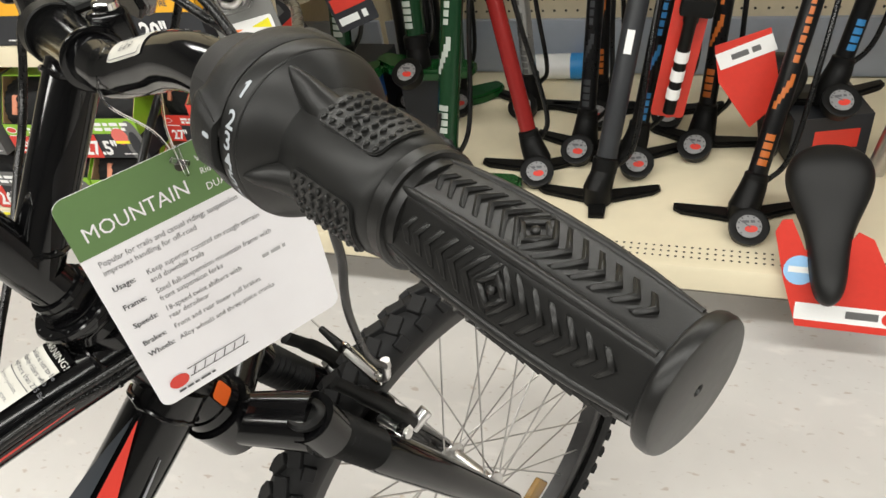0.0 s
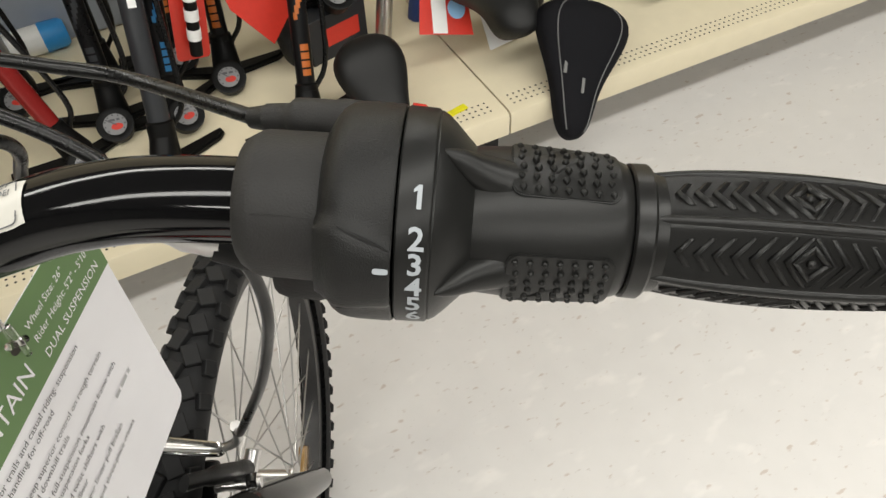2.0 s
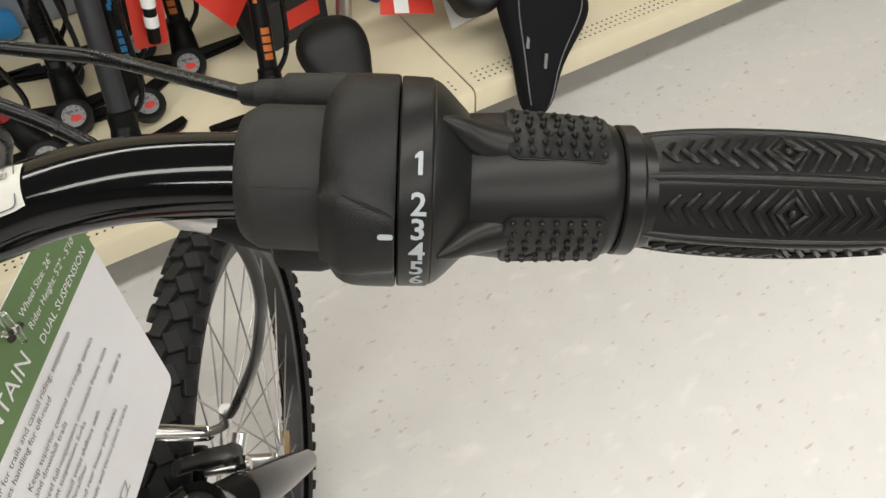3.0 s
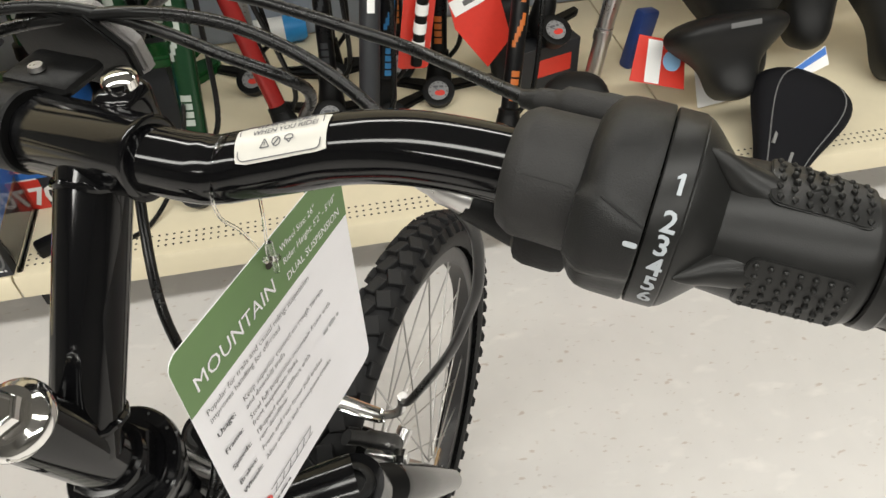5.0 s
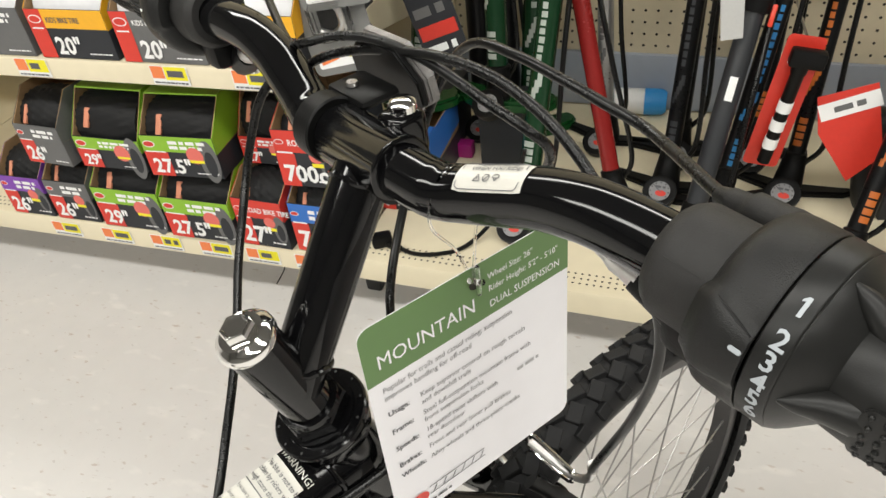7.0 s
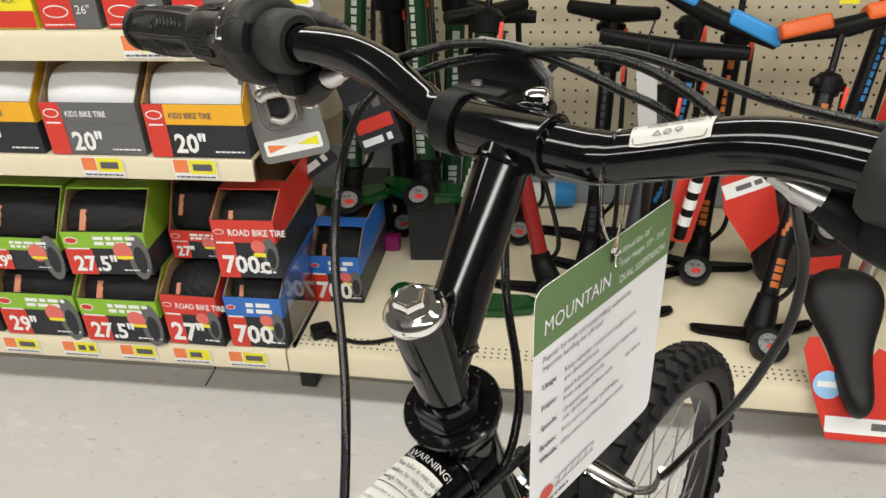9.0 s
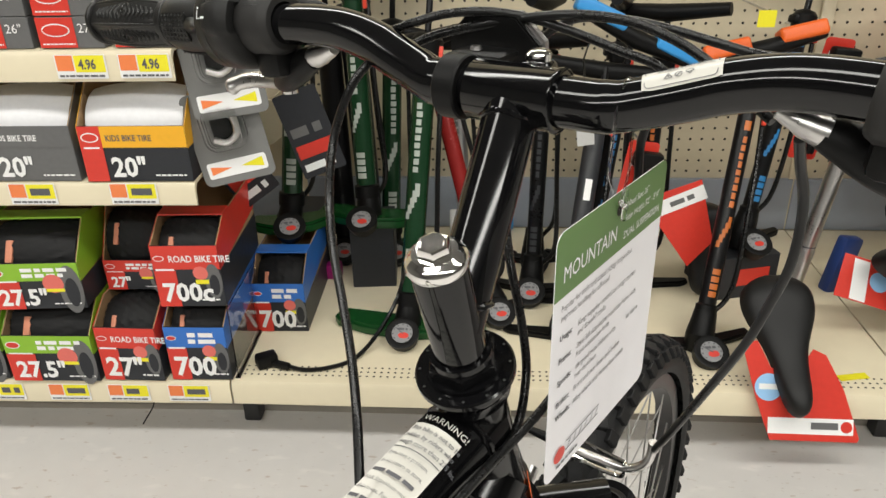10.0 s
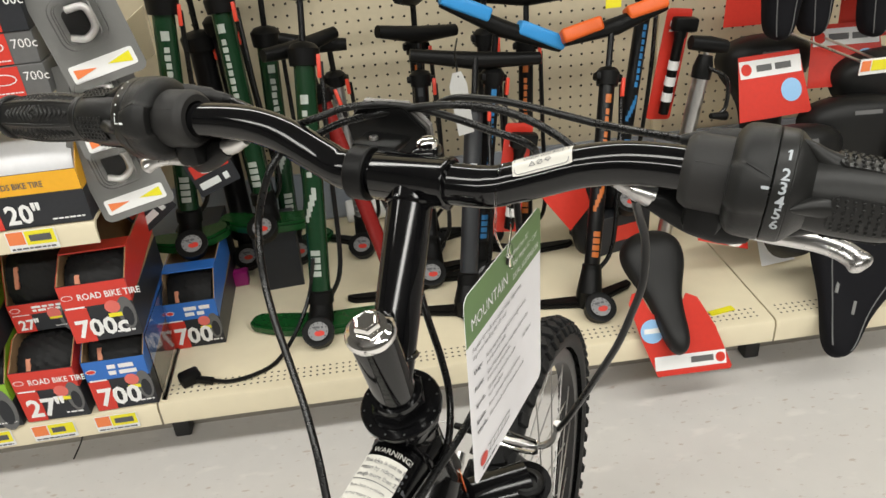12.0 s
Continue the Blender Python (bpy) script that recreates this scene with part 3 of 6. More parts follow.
bike_part("bottom_bracket", b_tube([crank - SIDE * 0.036, crank + SIDE * 0.036], 0.022, 24), M_FRAME)
bike_part("weld_bead", weld(HT + REAR * 0.0195, REAR - UP * 0.18, 0.0216, 34, 0.0018), M_FRAME, top_tube)
bike_part("weld_bead", weld(HL + (REAR - UP * 0.8).normalized() * 0.020, REAR - UP * 0.8, 0.0246, 34, 0.0018), M_FRAME, down_tube)


def on_tube(bm, base, along, out, r, lift=0.0006):
    """Wraps flat print round a tube: x round it, y up along it towards the head tube."""
    along, out = Vector(along).normalized(), Vector(out)
    out = (out - along * out.dot(along)).normalized()
    sidew = along.cross(out)
    for v in bm.verts:
        a = v.co.x / r
        v.co = base + along * v.co.y + (out * math.cos(a) + sidew * math.sin(a)) * (r + lift + v.co.z)
    return bm


tdir = (top_line[3] - top_line[9]).normalized()
tbase = HT + REAR * 0.085 - UP * 0.0045
cut = lambda bm, n=5: (bmesh.ops.triangulate(bm, faces=bm.faces[:]), bmesh.ops.subdivide_edges(bm, edges=[e for e in bm.edges if e.calc_length() > 0.008], cuts=n), bm)[2]
tout = UP + SIDE * -0.10
sticker = bike_part("warning_sticker", on_tube(cut(b_flat(-0.0150, 0.0150, -0.080, 0.046)), tbase, tdir, tout, 0.0232), M_LABEL, top_tube, "white warning sticker with small black print")
bike_part("sticker_head", on_tube(cut(b_flat(-0.0150, 0.0150, 0.046, 0.0555)), tbase, tdir, tout, 0.0232, 0.0005), M_FRAME, top_tube)
bike_part("lettering", on_tube(shift(b_text("WARNING!", 0.0040, wide=0.95), -0.0118, 0.0482), tbase, tdir, tout, 0.0232, 0.0011), M_LABEL, top_tube)
y = 0.0400
for row in ("This bike is not to be", "ridden by riders who", "weigh more than 275 lbs."):
    bike_part("lettering", on_tube(shift(b_text(row, 0.0030, wide=0.82, bold=0.01), -0.0135, y), tbase, tdir, tout, 0.0232, 0.0011), M_INK, sticker)
    y -= 0.0054
bike_part("rule", on_tube(cut(b_flat(-0.0145, 0.0145, 0.0262, 0.0268)), tbase, tdir, tout, 0.0232, 0.0011), M_INK, sticker)
y = 0.0205
for row in ("If you have a problem,", "do not return to store,", "", "Adult Supervision required", "when in use. For parts or", "", ""):
    bm = b_text(row, 0.0024, wide=0.78) if row else b_dashes(0.026, 0.0022, y)
    bike_part("lettering", on_tube(shift(bm, -0.0135, y), tbase, tdir, tout, 0.0232, 0.0011), M_INK, sticker)
    y -= 0.0062
M_SLATE = mat("slate_print", (0.045, 0.050, 0.060), 0.35, vary=0.06)
M_SILVER = mat("silver_grey_print", (0.30, 0.32, 0.35), 0.35, vary=0.06)
ddir = (down_line[6] - down_line[13]).normalized()
dbase = HL + REAR * 0.045 - UP * 0.036
rightw = SIDE * -1


def stripe(x0, x1, y0, xa, ya, base, along, out, r, m_, tube):
    """A long painted wedge that narrows towards the head tube."""
    bm = bmesh.new()
    bm.faces.new([bm.verts.new(p) for p in ((x0, y0, 0), (x1, y0, 0), (xa + 0.0006, ya, 0), (xa, ya, 0))])
    bike_part("stripe", on_tube(cut(bm, 9), base, along, out, r), m_, tube)


ddir = (HL - (HL + REAR * 0.09 - UP * 0.075)).normalized()
for x0, x1, y0, xa, ya, m_ in ((-0.006, 0.022, -0.100, -0.008, 0.030, M_RED), (-0.042, -0.011, -0.100, -0.012, 0.030, M_SLATE), (0.025, 0.031, -0.080, 0.018, 0.010, M_SILVER)):
    stripe(x0, x1, y0, xa, ya, dbase, ddir, Vector((0.58, -0.36, 0.73)), 0.0258, m_, down_tube)
tb2 = HT + REAR * 0.150 - UP * 0.013
for x0, x1, y0, xa, ya, m_ in ((-0.002, 0.007, -0.160, 0.001, 0.105, M_RED), (-0.020, -0.006, -0.160, -0.006, 0.080, M_SLATE)):
    stripe(x0, x1, y0, xa, ya, tb2, tdir, rightw - UP * 0.10, 0.0228, m_, top_tube)

# fork
CROWN = TOPQ + LEAN * 0.240
LEGS = CROWN + FWD * 0.042               # the legs stand ahead of the steering axis
bm = b_tube([CROWN - LEAN * 0.016, CROWN + LEAN * 0.018], [0.0260, 0.0240], 24)
for s in (1, -1):
    add(bm, b_tube(spline([CROWN + BAR * 0.004 * s, CROWN + BAR * 0.030 * s + FWD * 0.022, LEGS + BAR * 0.055 * s], 5), [0.0190 + 0.0004 * k for k in range(11)], 18, flatten=0.85))
    add(bm, b_tube([LEGS + BAR * 0.055 * s - LEAN * 0.009, LEGS + BAR * 0.055 * s + LEAN * 0.022], [0.0200, 0.0190], 22))
fork = bike_part("fork_crown", bm, M_FRAME, None, "black suspension fork crown")
bike_part("steerer", moved(b_lathe([(0.205, 0.0), (0.205, 0.0150), (0.250, 0.0150), (0.250, 0)], 28), X_ST), M_FRAME, fork)
bike_part("crown_race", moved(b_lathe([(0.212, 0.010), (0.212, 0.0215), (0.219, 0.0225), (0.223, 0.0200), (0.223, 0.010)], 36), X_ST), M_FRAME, fork)
for s in (1, -1):
    top = LEGS + BAR * 0.055 * s + LEAN * 0.01
    foot = AXLE + WBAR * 0.055 * s
    dirn = (foot - top).normalized()
    bike_part("stanchion", b_tube([top, top + dirn * 0.09], 0.0130, 20), M_PAINT, fork)
    bell = []
    for k in range(19):
        bell.append((0.010 + 0.0035 * k, 0.0150 + (0.0026 if k % 2 else 0.0)))
    bike_part("fork_boot", moved(b_lathe([(0.010, 0.012)] + bell + [(0.075, 0.012)], 24), frame_of(top, dirn, dirn.orthogonal().normalized(), dirn.cross(dirn.orthogonal().normalized()))), M_DULL, fork, "ribbed rubber fork boot")
    bike_part("fork_leg", b_tube([top + dirn * 0.070, top + dirn * 0.078, top + dirn * 0.20, foot + dirn * 0.012], [0.0165, 0.0185, 0.0175, 0.0120], 22), M_FRAME, fork, "black lower fork leg")
    bike_part("crown_bolt", moved(b_lathe([(0, 0), (0, 0.0145), (0.004, 0.0145), (0.006, 0.012), (0.006, 0.009), (0.003, 0.008), (0.003, 0)], 24), frame_of(LEGS + BAR * 0.055 * s - LEAN * 0.010, LEAN * -1, BAR, FWD)), M_DULL, fork, "round black fork cap")
facing = (BAR * 0.80 + FWD * 0.60).normalized()
bike_part("head_sticker", moved(shift(b_plate(rounded(0.014, 0.016, 0.003), 0.0004), -0.007, -0.008), frame_of(TOPQ + LEAN * 0.200 + facing * 0.0206, LEAN.cross(facing), LEAN * -1, facing)), M_ORANGE, head, "small orange sticker")

# front wheel
X_W = frame_of(AXLE, WBAR * WK, WFWD * WK, UP * WK)
wheel = bike_part("front_wheel_rim", moved(b_lathe([(-0.0115, 0.268), (-0.0130, 0.272), (-0.0130, 0.287), (-0.0110, 0.288), (-0.0095, 0.280), (0.0095, 0.280), (0.0110, 0.288), (0.0130, 0.287), (0.0130, 0.272), (0.0115, 0.268), (-0.0115, 0.268)], 96), X_W), M_RIM, None, "black alloy front rim")
TY = []
for k in range(17):
    a = radians(-125 + 250 * k / 16)
    TY.append((0.0235 * math.sin(a), 0.3035 + 0.0235 * math.cos(a)))
tyre = bike_part("tyre", moved(b_lathe(TY, 120), X_W), M_TYRE, None, "knobbly black mountain bike tyre")
knobs = []
for kind, (kx, kl, kw, kh) in enumerate(((0.0, 0.012, 0.0072, 0.0045), (0.0, 0.007, 0.010, 0.0040), (0.0, 0.0085, 0.0065, 0.0050))):
    bm = b_box(-kw, kw, -kl / 1.2, kl / 1.2, -0.004, kh, 0.0008, 1)
    me = bpy.data.meshes.new("knob")
    bm.to_mesh(me)
    bm.free()
    me.materials.append(M_TYRE)
    knobs.append(me)
inv = home(bike).inverted()
N_KN = 66
for k in range(N_KN):
    a0 = 2 * math.pi * k / N_KN
    for kind, ang, off, tw in ((0, 16, 0.0, 24), (0, -16, 0.5, -24), (2, 58, 0.25, 10), (2, -58, 0.75, -10)):
        a = a0 + off * 2 * math.pi / N_KN
        ca, t_ = radians(ang), radians(tw)
        m_ = X_W @ Matrix.Rotation(a, 4, 'X') @ Matrix.Translation((0.0235 * math.sin(ca), 0, 0.3035 + 0.0235 * math.cos(ca))) @ Matrix.Rotation(ca, 4, 'Y') @ Matrix.Rotation(t_, 4, 'Z')
        ob = new("tread_knob", knobs[kind])
        ob.parent = tyre
        ob.matrix_basis = inv @ m_
hub = bike_part("hub", moved(b_lathe([(-0.050, 0.0), (-0.050, 0.005), (-0.038, 0.006), (-0.036, 0.021), (-0.033, 0.021), (-0.030, 0.013), (0.030, 0.013), (0.033, 0.021), (0.036, 0.021), (0.038, 0.006), (0.050, 0.005), (0.050, 0)], 28), X_W), M_ALLOY, None, "alloy front hub")
spoke = bpy.data.meshes.new("spoke")
bm = b_tube([(0, 0, 0), (0, 0, 1)], 0.0010, 5)
bm.to_mesh(spoke)
bm.free()
spoke.materials.append(M_WIRE)
for k in range(36):
    s = 1 if k % 2 else -1
    a1 = 2 * math.pi * k / 36
    a0 = a1 + (0.62 if (k // 2) % 2 else -0.62)
    p0 = AXLE + WBAR * 0.030 * s + (WFWD * math.sin(a0) + UP * math.cos(a0)) * 0.017
    p1 = AXLE + WBAR * 0.002 * s + (WFWD * math.sin(a1) + UP * math.cos(a1)) * 0.279 * WK
    ob = new("spoke", spoke)
    ob.parent = wheel
    q = (p1 - p0).to_track_quat('Z', 'Y').to_matrix().to_4x4()
    ob.matrix_basis = inv @ Matrix.Translation(p0) @ q @ Matrix.Diagonal((1, 1, (p1 - p0).length, 1))
# wheel side reflector
REFL = -149
bike_part("spoke_reflector", moved(b_box(-0.005, 0.005, -0.024, 0.024, 0.192, 0.224, 0.003), X_W @ Matrix.Rotation(radians(REFL), 4, 'X')), mat("amber_reflector", (0.26, 0.15, 0.045), 0.2, vary=0.2, scale=200), wheel, "amber spoke reflector")

# rim brake
toward = (LEGS + LEAN * 0.02 - AXLE)
toward = (toward - BAR * toward.dot(BAR)).normalized()
boss = AXLE + toward * 0.212 - FWD * 0.002
brk_f = toward.cross(BAR).normalized()
if brk_f.dot(FWD) < 0:
    brk_f = -brk_f
for s in (1, -1):
    p = [boss + BAR * 0.045 * s + brk_f * 0.03, boss + BAR * 0.046 * s + toward * 0.035 + brk_f * 0.034, boss + BAR * 0.042 * s + toward * 0.075 + brk_f * 0.034, boss + BAR * 0.036 * s + toward * 0.108 + brk_f * 0.032]
    arm = bike_part("brake_arm", b_tube(spline(p, 5), [0.009] * 5 + [0.0075] * 6 + [0.006] * 5, 12, flatten=0.6), M_DULL, None, "black linear-pull brake arm")
    bike_part("brake_pad", moved(b_box(-0.006, 0.006, -0.030, 0.030, -0.006, 0.006, 0.003), frame_of(boss + BAR * 0.022 * s + toward * 0.022 + brk_f * 0.010, BAR, brk_f, toward)), M_DULL, arm)
    bike_part("pad_bolt", b_tube([boss + BAR * 0.026 * s + toward * 0.022 + brk_f * 0.02, boss + BAR * 0.062 * s + toward * 0.022 + brk_f * 0.026], 0.0045, 10), M_ALLOY, arm, "steel pad bolt")
    bike_part("pad_nut", b_tube([boss + BAR * 0.052 * s + toward * 0.022 + brk_f * 0.024, boss + BAR * 0.060 * s + toward * 0.022 + brk_f * 0.026], 0.0075, 6), M_CHROME, arm, "steel nut")
    bike_part("spring_bolt", b_tube([boss + BAR * 0.045 * s + brk_f * 0.028, boss + BAR * 0.047 * s + brk_f * 0.048], 0.0065, 12), M_ALLOY, arm)
NOOD = Vector((0.580, -0.678, 0.598))
left_tip = boss - BAR * 0.036 + toward * 0.108 + brk_f * 0.032
nood = bike_part("brake_noodle", b_tube(spline([NOOD + UP * 0.004, NOOD - UP * 0.012 - BAR * 0.004, NOOD - UP * 0.024 - BAR * 0.018, NOOD - UP * 0.026 - BAR * 0.040, NOOD - UP * 0.026 - BAR * 0.062], 5), 0.0033, 10), M_ALLOY, None, "curved steel brake noodle")
bike_part("noodle_ferrule", b_tube([NOOD + UP * 0.002, NOOD + UP * 0.009], 0.0040, 12), M_WIRE, nood)
lk = [NOOD - UP * 0.020 - BAR * 0.020, NOOD - UP * 0.016 - BAR * 0.058, NOOD - UP * 0.024 - BAR * 0.066, NOOD - UP * 0.034 - BAR * 0.060, NOOD - UP * 0.034 - BAR * 0.022, NOOD - UP * 0.020 - BAR * 0.020]
bike_part("noodle_link", b_tube(spline(lk, 4), 0.0021, 8), M_CHROME, nood, "bright wire link")
bike_part("brake_wire", b_tube([NOOD - UP * 0.026 - BAR * 0.06, NOOD - UP * 0.024 - BAR * 0.115], 0.0009, 6), M_WIRE, nood)
bike_part("wire_boot", b_tube([NOOD - UP * 0.026 - BAR * 0.068, NOOD - UP * 0.025 - BAR * 0.100], [0.0048, 0.0030], 10), M_DULL, nood)

# cables
CABLES = {
    "front_brake_cable": ([(0.6005, -0.7660, 0.8640), (0.6070, -0.7580, 0.8480), (0.6140, -0.7530, 0.8290), (0.6165, -0.7510, 0.8080), (0.6155, -0.7500, 0.7870), (0.6120, -0.7450, 0.7640), (0.6050, -0.7410, 0.7360), (0.5960, -0.7290, 0.7000), (0.5830, -0.7020, 0.6370), (0.5800, -0.6780, 0.6000)], 0.0027),
    "rear_brake_cable": ([(0.3900, -0.6480, 0.8780), (0.3760, -0.6550, 0.8620), (0.3640, -0.6620, 0.8320), (0.3620, -0.6820, 0.8020), (0.3670, -0.7090, 0.7790), (0.3750, -0.7350, 0.7590), (0.3830, -0.7630, 0.7400), (0.3885, -0.7890, 0.7230), (0.3920, -0.8130, 0.7040), (0.3980, -0.8600, 0.6700), (0.3900, -0.9000, 0.6300)], 0.0027),
    "front_shift_cable": ([(0.6290, -0.7330, 0.8830), (0.6020, -0.7070, 0.8890), (0.5800, -0.6920, 0.8930), (0.5580, -0.6800, 0.8980), (0.5330, -0.6640, 0.9010), (0.5050, -0.6420, 0.8960), (0.4820, -0.6280, 0.8700), (0.4680, -0.6500, 0.8300), (0.4700, -0.7150, 0.7850), (0.4785, -0.7390, 0.7420), (0.4800, -0.7540, 0.7160), (0.4710, -0.7800, 0.6960), (0.4420, -0.8270, 0.6980), (0.4090, -0.8770, 0.6910)], 0.0026),
    "rear_shift_cable": ([(0.3690, -0.6050, 0.8800), (0.3930, -0.6380, 0.8920), (0.4140, -0.6560, 0.8990), (0.4340, -0.6570, 0.9040), (0.4590, -0.6630, 0.9060), (0.4840, -0.6720, 0.9030), (0.5070, -0.6830, 0.8970), (0.5280, -0.6940, 0.8900), (0.5480, -0.7030, 0.8830), (0.5570, -0.6980, 0.8690), (0.5480, -0.6800, 0.8350), (0.5450, -0.7000, 0.7800), (0.5200, -0.7350, 0.7380), (0.4890, -0.7720, 0.7130), (0.4490, -0.8240, 0.7050), (0.4160, -0.8740, 0.6980)], 0.0026),
    "brake_crossover_cable": ([(0.4010, -0.6470, 0.8760), (0.4190, -0.6520, 0.8880), (0.4390, -0.6530, 0.8940), (0.4720, -0.6670, 0.9020), (0.5030, -0.6830, 0.9070), (0.5290, -0.6960, 0.9060), (0.5490, -0.7070, 0.9000), (0.5670, -0.7180, 0.8900), (0.5830, -0.7300, 0.8760), (0.5940, -0.7480, 0.8670)], 0.0027),
}
for nm, side in (("front_shift_cable", 1), ("rear_shift_cable", -1)):
    CABLES[nm][0][0] = tuple(grip_frame(side) @ Vector((-0.055, side * 0.0328, 0.0035)))
for nm, (pts, r) in CABLES.items():
    bike_part(nm, b_tube(spline(pts, 7), r, 12), M_CABLE, None, "black cable housing")

# shifter cable boots
for side in (1, -1):
    G = grip_frame(side)
    pts = [Vector((-0.0140, side * 0.022, 0.013)), Vector((-0.026, side * 0.0255, 0.011)), Vector((-0.040, side * 0.029, 0.008)), Vector((-0.050, side * 0.0315, 0.005))]
    bike_part("cable_boot", moved(b_tube(spline(pts, 5), [0.0068] * 6 + [0.0062] * 5 + [0.0045] * 5, 14), G), M_BOOT, None, "black rubber cable boot")
    bike_part("cable_nub", moved(b_tube([pts[-1], pts[-1] + (pts[-1] - pts[-2]) * 0.6], [0.0042, 0.0034], 12), G), M_PLASTIC)

# brake levers below and ahead of the bar
for side in (1, -1):
    G = grip_frame(side)

    def lv(bm):
        return moved(bm, G @ Matrix.Diagonal((1, side, 1, 1)))

    body_line = spline([(-0.010, 0.026, -0.044), (-0.022, 0.021, -0.041), (-0.038, 0.014, -0.034), (-0.052, 0.010, -0.028), (-0.066, 0.006, -0.023)], 5)
    lever = bike_part("lever_body", lv(b_tube(body_line, [0.0085 + 0.0045 * math.sin(math.pi * k / 20) for k in range(21)], 16, flatten=0.8)), M_DULL, None, "black brake lever body")
    bike_part("clamp_saddle", lv(b_box(-0.046, -0.024, -0.010, 0.018, -0.036, -0.010, 0.006)), M_DULL, lever)
    bike_part("adjuster", lv(b_tube(spline([(-0.064, 0.006, -0.0235), (-0.070, 0.005, -0.0220), (-0.078, 0.004, -0.0195), (-0.086, 0.003, -0.0165)], 2), [0.0072, 0.0072, 0.0066, 0.0066, 0.0052, 0.0048, 0.0040], 12)), M_ALLOY, lever, "bright cable adjuster")
    bike_part("lever_screw", lv(b_tube([(-0.044, 0.004, -0.016), (-0.060, 0.016, -0.010)], 0.0022, 8)), M_DULL, lever)
    blade = spline([(-0.022, 0.028, -0.042), (-0.006, 0.033, -0.046), (0.012, 0.036, -0.048), (0.030, 0.037, -0.0485), (0.043, 0.035, -0.050), (0.052, 0.032, -0.053), (0.057, 0.029, -0.056)], 4)
    bike_part("lever_blade", lv(b_tube(blade, [0.0072] * 8 + [0.0068] * 12 + [0.0074, 0.0078, 0.0076, 0.0066, 0.0040], 14, flatten=0.72)), M_ALLOY, lever, "polished silver brake lever blade")
    bike_part("pivot_bolt", lv(b_tube([(-0.016, 0.026, -0.032), (-0.016, 0.026, -0.054)], 0.0055, 12)), M_CHROME, lever, "steel pivot bolt")

# reflector on the bar
brk = bike_part("reflector_clamp", moved(b_lathe([(-0.0430, 0.0134), (-0.0430, 0.0170), (-0.0420, 0.0178), (-0.0300, 0.0178), (-0.0290, 0.0170), (-0.0290, 0.0134)], 36), X_BAR), M_DULL, None, "matt black reflector band")
bike_part("reflector_arm", moved(b_box(-0.050, -0.016, 0.010, 0.034, 0.010, 0.016, 0.003), X_BAR), M_DULL, brk)
bike_part("arm_screw", moved(b_lathe([(0, 0), (0, 0.0035), (0.002, 0.003), (0.002, 0)], 12), frame_of(at(-0.036, 0.018, 0.0165), UP, BAR, FWD)), M_ALLOY, brk)
hexo = [(-0.030, -0.010), (-0.016, -0.019), (0.016, -0.019), (0.030, -0.010), (0.030, 0.004), (0.016, 0.019), (-0.016, 0.019), (-0.030, 0.004)]
RX = frame_of(at(-0.038, 0.043, 0.014), BAR, (UP * 0.985 + FWD * -0.17).normalized(), (FWD * -0.985 + UP * -0.17).normalized())
bike_part("reflector_back", moved(b_plate(hexo, 0.004, 0.001), RX), M_DULL, brk, "black reflector backing")
bike_part("reflector_lens", moved(shift(b_plate([(x * 1.04, y * 1.04) for x, y in hexo], 0.007, 0.0015), 0, 0, -0.0075), RX), mat("clear_prism_lens", (0.22, 0.21, 0.205), 0.22, 0.2, vary=0.3, scale=500, bump=0.9, bump_scale=700), brk, "clear prismatic reflector lens")

# sticker on the bar: wear a helmet
base_b, len_b = 0.069, 0.035
st = bmesh.new()
cols = 9
verts = []
for i in range(cols):
    b = base_b + len_b * i / (cols - 1)
    q = min(line, key=lambda p: abs((p - C).dot(BAR) - b))
    j = line.index(q)
    tan = (line[min(j + 1, len(line) - 1)] - line[j - 1]).normalized()
    q = q + tan * ((b - (q - C).dot(BAR)) / tan.dot(BAR))
    back = (-FWD - tan * (-FWD).dot(tan)).normalized()
    upw = tan.cross(back) * -1
    if upw.z < 0:
        upw = -upw
    edge = 0.06 if i in (0, cols - 1) else 0
    verts.append([(q, back, upw, 32 + edge * 60 + (66 - edge * 120) * k / 6) for k in range(7)])
grid = [[st.verts.new(q + (back * math.cos(radians(a)) + upw * math.sin(radians(a))) * 0.0133) for q, back, upw, a in row] for row in verts]
for r0, r1 in zip(grid, grid[1:]):
    for k in range(6):
        st.faces.new((r0[k], r1[k], r1[k + 1], r0[k + 1]))
bmesh.ops.recalc_face_normals(st, faces=st.faces[:])
hs = bike_part("helmet_sticker", st, M_LABEL, None, "white safety sticker on the handlebar")


def on_bar(bm, b0, a0):
    for v in bm.verts:
        b = b0 + v.co.x
        j = min(range(len(line)), key=lambda k: abs((line[k] - C).dot(BAR) - b))
        tan = (line[min(j + 1, len(line) - 1)] - line[j - 1]).normalized()
        q = line[j] + tan * ((b - (line[j] - C).dot(BAR)) / tan.dot(BAR))
        back = (-FWD - tan * (-FWD).dot(tan)).normalized()
        upw = tan.cross(back) * -1
        if upw.z < 0:
            upw = -upw
        a = radians(a0) + v.co.y / 0.0133
        v.co = q + (back * math.cos(a) + upw * math.sin(a)) * 0.01375
    return bm


bike_part("lettering", on_bar(shift(b_text("WEAR A HELMET", 0.0021, bold=0.012), 0.0055, 0), 0.071, 88), M_INK, hs)
bike_part("lettering", on_bar(shift(b_text("WHEN YOU RIDE!", 0.0021, bold=0.012), 0.0050, 0), 0.071, 75), M_INK, hs)


